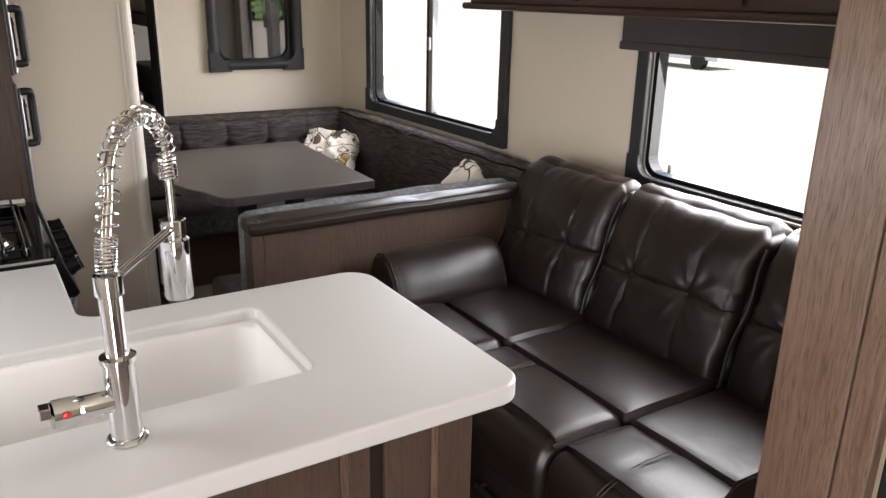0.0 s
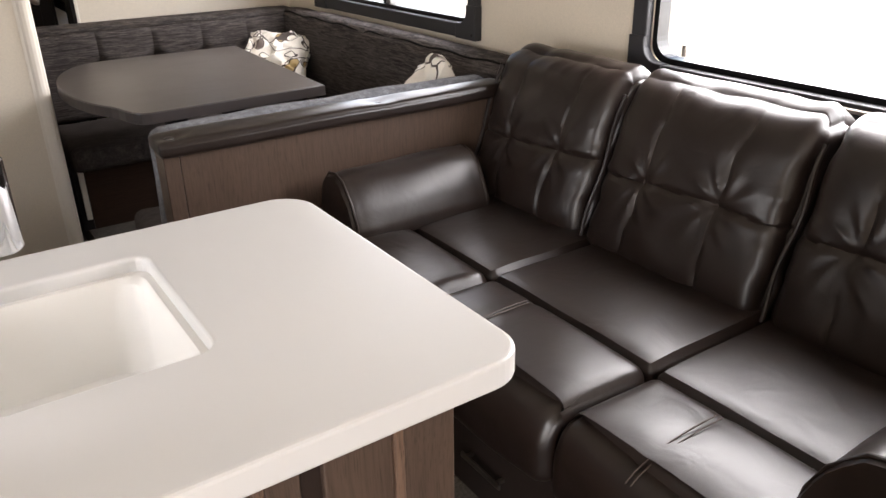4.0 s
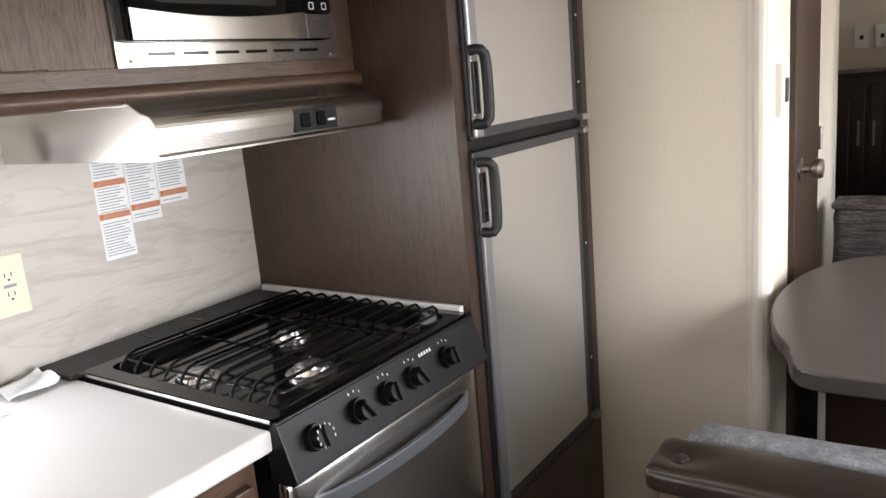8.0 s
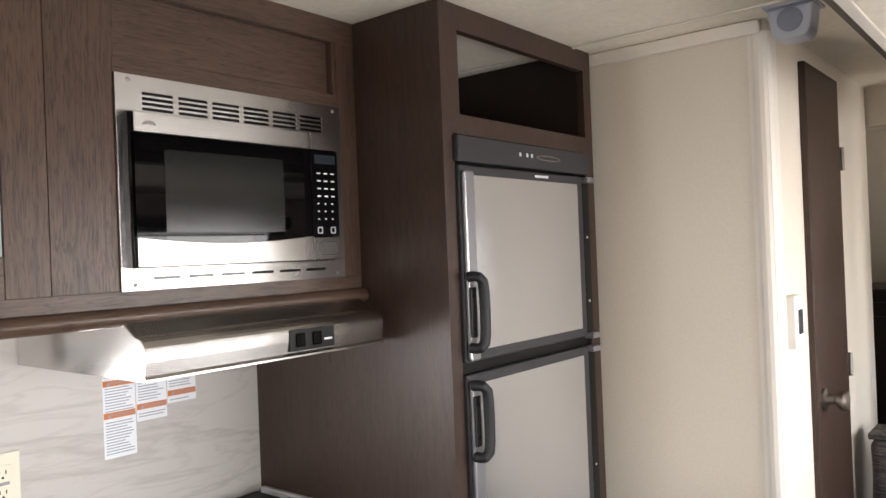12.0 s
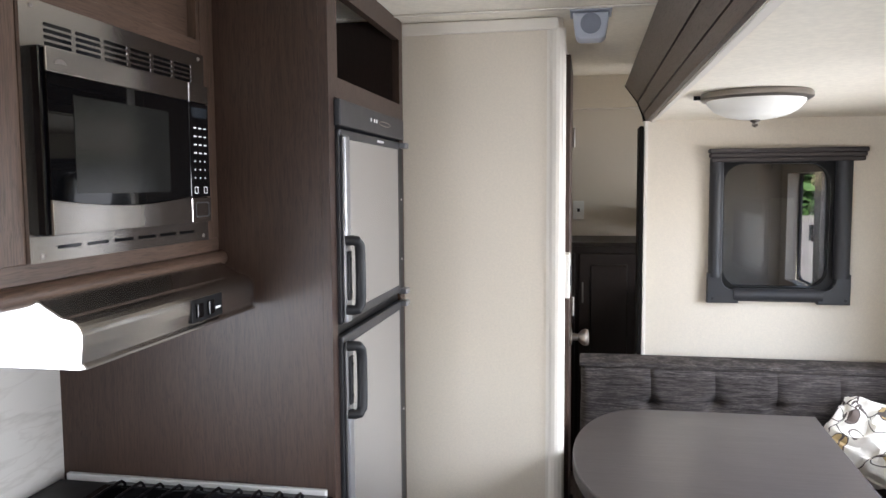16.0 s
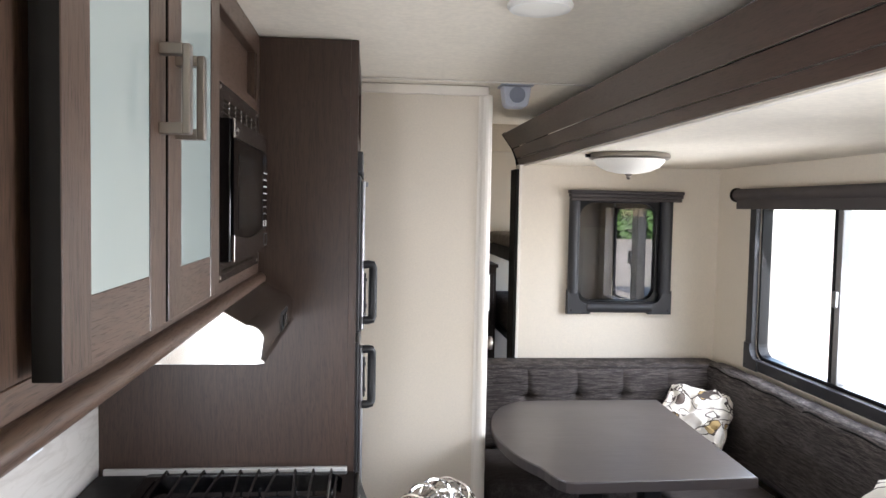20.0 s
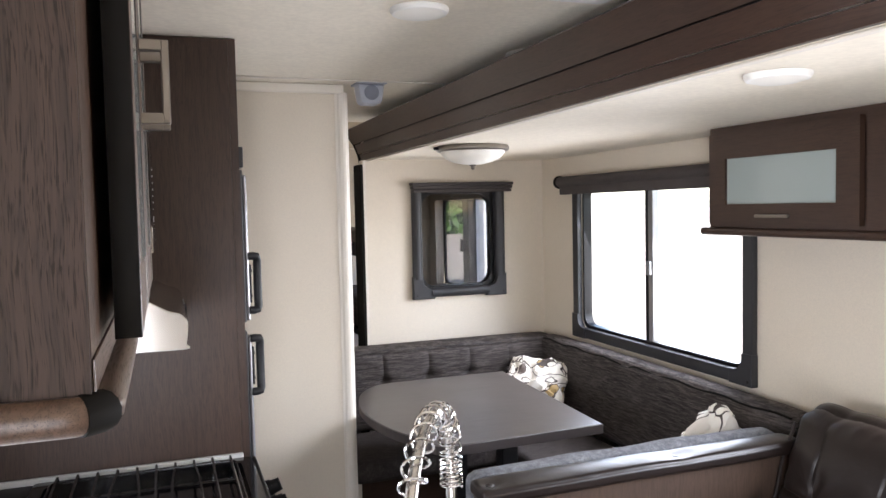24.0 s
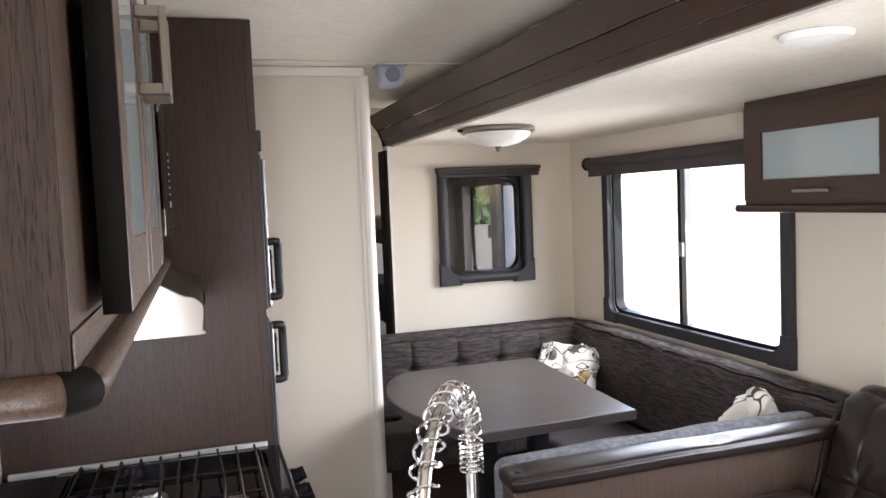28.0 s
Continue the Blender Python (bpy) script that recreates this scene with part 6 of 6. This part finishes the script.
part("badge", ring_frame([(3.02 + 0.056 * math.cos(radians(a)), 1.736 + 0.007 * math.sin(radians(a))) for a in range(0, 360, 15)], [(3.02 + 0.052 * math.cos(radians(a)), 1.736 + 0.004 * math.sin(radians(a))) for a in range(0, 360, 15)], "x", TX0 + 0.0341, TX0 + 0.0348), NICKEL, cpn)
for y in (2.89, 2.92, 2.94):
    part("mark", box(TX0 + 0.0341, TX0 + 0.0346, y, y + 0.008, 1.733, 1.742), MARK, cpn)


def fridge_door(z0, z1, hz):
    d = part("door", box(TX0 + 0.0135, TX0 + 0.030, 2.666, 3.190, z0, z1, 0.004), FRIDGE_GREY, fr, "graphite door frame")
    part("door_skin", box(TX0 + 0.0302, TX0 + 0.0322, 2.708, 3.160, z0 + 0.024, z1 - 0.022, 0.0008), FRIDGE_SKIN, d, "silver door skin")
    part("latch_edge", box(TX0 + 0.0302, TX0 + 0.041, 2.668, 2.704, z0 + 0.004, z1 - 0.014, 0.005), FRIDGE_EDGE, d, "rounded silver latch edge")
    part("hinge_gasket", box(TX0 + 0.008, TX0 + 0.0290, 3.1905, 3.2225, z0 + 0.004, z1 - 0.004), BLACK, d, "black hinge-side gasket")
    for s in (0.22, 0.62):
        part("plug", cyl((TX0 + 0.0290, 3.207, z0 + s * (z1 - z0)), (TX0 + 0.0305, 3.207, z0 + s * (z1 - z0)), 0.0032, seg=10), WHITE_PLASTIC, d, "small white plug")
    pts = [(TX0 + 0.038, 2.672, hz + 0.078), (TX0 + 0.052, 2.674, hz + 0.079), (TX0 + 0.060, 2.676, hz + 0.078), (TX0 + 0.064, 2.686, hz + 0.068), (TX0 + 0.064, 2.690, hz + 0.045), (TX0 + 0.064, 2.691, hz), (TX0 + 0.064, 2.690, hz - 0.045), (TX0 + 0.064, 2.686, hz - 0.066), (TX0 + 0.060, 2.676, hz - 0.076), (TX0 + 0.052, 2.674, hz - 0.077), (TX0 + 0.038, 2.672, hz - 0.076)]
    part("handle", tube(pts, 0.0115, 12), BLACK_MATTE, d, "black loop handle", True)
    part("handle_plate", box(TX0 + 0.0412, TX0 + 0.046, 2.668, 2.688, hz - 0.055, hz + 0.055, 0.002), BLACK_MATTE, d)
    for s in (-0.036, 0.036):
        part("screw", cyl((TX0 + 0.046, 2.678, hz + s), (TX0 + 0.048, 2.678, hz + s), 0.005, seg=10), BLACK, d)
    return d


d1 = fridge_door(1.266, 1.700, 1.376)
d2 = fridge_door(0.382, 1.240, 1.140)
part("maker_mark", box(TX0 + 0.0302, TX0 + 0.0308, 2.96, 3.02, 1.686, 1.692), MARK, d1, "pale maker's mark")
for z in (1.268, 1.232, 1.690, 0.392):
    part("hinge", box(TX0 + 0.02, TX0 + 0.048, 3.188, 3.224, z - 0.008, z + 0.008, 0.003), FRIDGE_EDGE, fr)

# ---- things on the backsplash ----
ORIGIN.xyz = 0, 0.028, -0.014
lb = thing("warning_labels", (KX + 0.007, 2.3, 1.2), "three white warning stickers with orange bands on the backsplash", "sticker")
LX = KX + 0.0065
for i, (y0, y1, z0, bands) in enumerate(((2.182, 2.257, 1.078, (1.235, 1.165)), (2.259, 2.334, 1.146, (1.172,)), (2.336, 2.411, 1.174, (1.190,)))):
    sh_ = part("sheet", box(LX, LX + 0.0006, y0, y1, z0, 1.312), PAPER, lb)
    for zb in bands:
        part("band", box(LX + 0.0007, LX + 0.001, y0 + 0.001, y1 - 0.001, zb, zb + 0.013), ORANGE, sh_, "orange warning band")
        words("warning_text", "WARNING", 0.0125, (LX + 0.0012, (y0 + y1) / 2 + 0.006, zb + 0.0063), (90, 0, 90), INK, sh_)
        part("triangle", prism([(y0 + 0.009, zb + 0.002), (y0 + 0.019, zb + 0.002), (y0 + 0.014, zb + 0.011)], "x", LX + 0.0011, LX + 0.0013), INK, sh_)
    z = 1.305
    while z > z0 + 0.006:
        if not any(zb - 0.004 < z < zb + 0.016 for zb in bands):
            L = 0.066 * (0.62 + 0.38 * random.random())
            part("print_line", box(LX + 0.0007, LX + 0.0009, y0 + 0.005, y0 + 0.005 + L, z - 0.0011, z + 0.0011), INK, sh_)
        z -= 0.0062

ou = thing("outlet", (KX + 0.007, 1.974, 1.08), "ivory double wall outlet on the backsplash", "outlet")
part("plate", box(KX + 0.0065, KX + 0.012, 1.939, 2.008, 1.023, 1.141, 0.002), CREAM_PLASTIC, ou)
fc = part("face", box(KX + 0.0121, KX + 0.0145, 1.957, 1.991, 1.046, 1.118, 0.001), CREAM_PLASTIC, ou)
for z in (1.100, 1.062):
    for yy in (1.968, 1.980):
        part("slot", box(KX + 0.0146, KX + 0.0149, yy - 0.001, yy + 0.001, z, z + 0.008), BLACK, fc)
    part("slot", cyl((KX + 0.0146, 1.974, z - 0.006), (KX + 0.0149, 1.974, z - 0.006), 0.0025, seg=10), BLACK, fc)
part("test_button", box(KX + 0.0146, KX + 0.0158, 1.962, 1.986, 1.079, 1.085), FRIDGE_EDGE, fc)

ORIGIN.xyz = 0, 0.030, 0
tagm = soft_box(-0.415, -0.335, 1.885, 1.975, CT + 0.001, CT + 0.004, 0.001, 12, lambda u, p: Vector((p.x, p.y, p.z + 0.010 * abs(math.sin(2.3 * u.x + 1.1 * u.y)) + 0.012 * max(0.0, u.y) ** 2)))
solo("paper_tag", tagm, PAPER, "crumpled white paper tag lying on the counter by the window", "paper tag", smooth=True)

ORIGIN.xyz = 0, 0.032, -0.024
kwn = thing("window_4", (KX, 1.52, 0.99), "kitchen window with a rounded black frame over the sink", "window", kind="structure")
part("window_frame", ring_frame(rounded_rect(1.145, 1.898, 0.965, 1.322, 0.055), rounded_rect(1.20, 1.843, 1.02, 1.272, 0.035), "x", KX + 0.0065, KX + 0.018), BLACK_MATTE, kwn)
part("inner_frame", ring_frame(rounded_rect(1.172, 1.873, 0.992, 1.298, 0.05), rounded_rect(1.215, 1.828, 1.035, 1.258, 0.035), "x", KX - 0.045, KX + 0.0055), BLACK, kwn)
p = part("pane", prism(rounded_rect(1.20, 1.843, 1.02, 1.272, 0.04), "x", KX - 0.030, KX - 0.027), PANE, kwn)
p.visible_shadow = False
for z in (1.06, 1.22):
    part("screw", cyl((KX + 0.018, 1.872, z), (KX + 0.0195, 1.872, z), 0.004, seg=10), NICKEL, kwn)
bl = thing("blind", (KX + 0.03, 1.5, 1.33), "white mini blind headrail over the kitchen window", "blind")
part("headrail", box(KX + 0.0065, KX + 0.042, 1.12, 1.930, 1.345, 1.372, 0.003), WHITE_PLASTIC, bl)
part("folded_slat", box(KX + 0.0075, KX + 0.036, 1.125, 1.925, 1.318, 1.343, 0.002), GREY_PLASTIC, bl, "folded pale slats")
part("bottom_rail", box(KX + 0.0065, KX + 0.039, 1.12, 1.93, 1.304, 1.316, 0.003), WHITE_PLASTIC, bl)
part("cord", tube([(KX + 0.042, 1.80, 1.345 - 0.03 * i) for i in range(9)], 0.0013, 6), WHITE_PLASTIC, bl)
ORIGIN.xyz = 0, 0.030, 0
solo("paper_tag", prism([(-0.42, 1.80), (-0.30, 1.815), (-0.29, 1.86), (-0.36, 1.875), (-0.43, 1.85)], "z", CT + 0.001, CT + 0.0016), PAPER, "crumpled white paper tag on the counter", "paper")

ORIGIN.xyz = 0, 0, 0


def set_height(ob, k=0.962, z0=0.885):
    """Brings a thing drawn a little too tall to its true height above the counter."""
    ob.location.z = z0 + (ob.location.z - z0) * k
    ob.scale.z = k


for ob in (uc, mw, ho, tc_, fr):
    set_height(ob)

# ---- bunk room seen past the partition ----
bk = thing("bunk_wardrobe", (0.75, 5.3, 0.0), "very dark walnut wardrobe chest with two doors", "wardrobe")
part("body", box(0.30, 1.00, 5.21, 5.745, 0.0, 1.225), WOOD_BUNK, bk)
part("top", box(0.28, 1.01, 5.19, 5.745, 1.226, 1.248, 0.004), WOOD_BUNK, bk)
for x0, x1 in ((0.32, 0.655), (0.675, 0.985)):
    d = part("door", box(x0, x1, 5.195, 5.2095, 0.08, 1.19, 0.004), WOOD_BUNK, bk)
    part("door_panel", box(x0 + 0.06, x1 - 0.06, 5.190, 5.1945, 0.15, 1.13, 0.004), WOOD_BUNK, d)
    part("handle", box((x0 if x0 > 0.5 else x1 - 0.04) + 0.015, (x0 if x0 > 0.5 else x1 - 0.04) + 0.024, 5.165, 5.172, 0.93, 1.04, 0.002), NICKEL, d)
for x in (0.575, 0.665):
    pl = thing("outlet", (x, 5.745, 1.40), "white wall plate above the wardrobe", "outlet", "bunk room wall plates")
    part("plate", box(x - 0.032, x + 0.032, 5.741, 5.7495, 1.345, 1.455, 0.002), WHITE_PLASTIC, pl)
    part("slot", box(x - 0.008, x + 0.008, 5.7395, 5.7408, 1.39, 1.41), FRIDGE_GREY, pl)
bu = thing("bunk_bed", (1.28, 5.1, 0.0), "bunk bed with a patterned mattress and dark board", "bed")
part("mattress", soft_box(1.03, 1.27, 4.60, 5.73, 1.36, 1.435, 0.02, 8), FLORAL, bu, "brown patterned mattress", True)
part("bunk_board", box(1.025, 1.275, 4.595, 5.735, 1.285, 1.355, 0.004), BLACK_MATTE, bu, "dark bunk board")
part("lower_cushion", soft_box(1.035, 1.265, 4.62, 5.70, 0.86, 1.04, 0.03, 8), FABRIC, bu, "grey-brown lower cushion", True)
part("lower_frame", box(1.04, 1.265, 4.62, 5.70, 0.82, 0.855), BLACK_MATTE, bu)
part("lower_mattress", soft_box(1.04, 1.265, 4.62, 5.70, 0.42, 0.56, 0.03, 8), FLORAL, bu, "", True)
part("lower_base", box(1.05, 1.265, 4.62, 5.70, 0.0, 0.415), WOOD_BUNK, bu)

# ---- outside ----
solo("ground", box(-300, 300, -300, 300, -1.0, -0.95), GRASS, "dry gravel lot with patches of grass", "ground", kind="structure")


def leaf_cloud(n, x0, x1, y0, y1, z0, z1, size):
    b2 = bmesh.new()
    for _ in range(n):
        c = Vector((random.uniform(x0, x1), random.uniform(y0, y1), z0 + (z1 - z0) * random.random() ** 1.4))
        c.z = z0 + (c.z - z0) * (0.6 + 0.4 * noise.noise(c * 0.15))
        a, d = Vector((random.gauss(0, 1), random.gauss(0, 1), random.gauss(0, 1))).normalized(), random.uniform(0.6, 1.3) * size
        b = a.orthogonal().normalized()
        b2.faces.new([b2.verts.new(c + a * d), b2.verts.new(c + b * d * 0.5), b2.verts.new(c - a * d), b2.verts.new(c - b * d * 0.5)])
    return b2


solo("far_woods", leaf_cloud(9000, -14, 29, 66, 75, -0.9, 14.0, 0.75), LEAF, "green woodland edge beyond the lot", "woods", kind="stuff")
tr2 = thing("neighbour_trailer", (9.5, 20.7, -0.95), "white box trailer parked behind", "trailer")
part("wall", box(8.3, 10.6, 20.0, 21.5, -0.75, 2.3, 0.08), TRAILER_SKIN, tr2)
part("wheel", cyl((8.27, 21.15, -0.6), (8.57, 21.15, -0.6), 0.35, seg=24), BLACK, tr2)
part("marker_lamp", box(8.42, 8.54, 19.98, 19.998, 0.35, 0.47), RED, tr2)
car = thing("parked_car", (24.0, 21.0, -0.95), "silver car parked across the lot", "car")
part("body", prism([(18.8, -0.6), (23.2, -0.6), (23.25, -0.1), (22.2, 0.0), (21.6, 0.45), (20.0, 0.47), (19.4, 0.02), (18.75, -0.1)], "x", 23.2, 24.9, 0.05), CAR_PAINT, car)
part("window", prism([(19.65, 0.04), (22.0, 0.04), (21.5, 0.41), (20.05, 0.42)], "x", 23.19, 23.198), OVEN_GLASS, car)
for y in (19.7, 22.3):
    part("wheel", cyl((23.15, y, -0.63), (23.4, y, -0.63), 0.32, seg=24), BLACK, car)

# ---- vinyl planks on the walkway ----
fl = thing("floor_planks", (0.43, 2.4, 0.0), "grey oak vinyl planks along the walkway", "flooring", kind="structure")
PW, PL = 0.152, 0.92
meshes = {}
for i in range(6):
    for j in range(-1, 6):
        x0 = -0.12 + PW * i
        y0 = -0.2 + PL * j + (0.37 * i) % PL
        bm = box(0.001, PW - 0.001, 0.001, PL - 0.001, -0.0035, 0.0, 0.0008, seg=1)
        if "plank" not in meshes:
            me = bpy.data.meshes.new("plank")
            bm.to_mesh(me)
            me.materials.append(PLANK)
            meshes["plank"] = me
        bm.free()
        if x0 + PW > 0.73 or y0 < -1.5 or y0 + PL > 5.2:
            continue
        ob = new("plank", meshes["plank"])
        ob.parent = fl
        ob.matrix_parent_inverse = Matrix.Translation(-Vector(fl.location))
        ob.location = (x0, y0, 0.0)
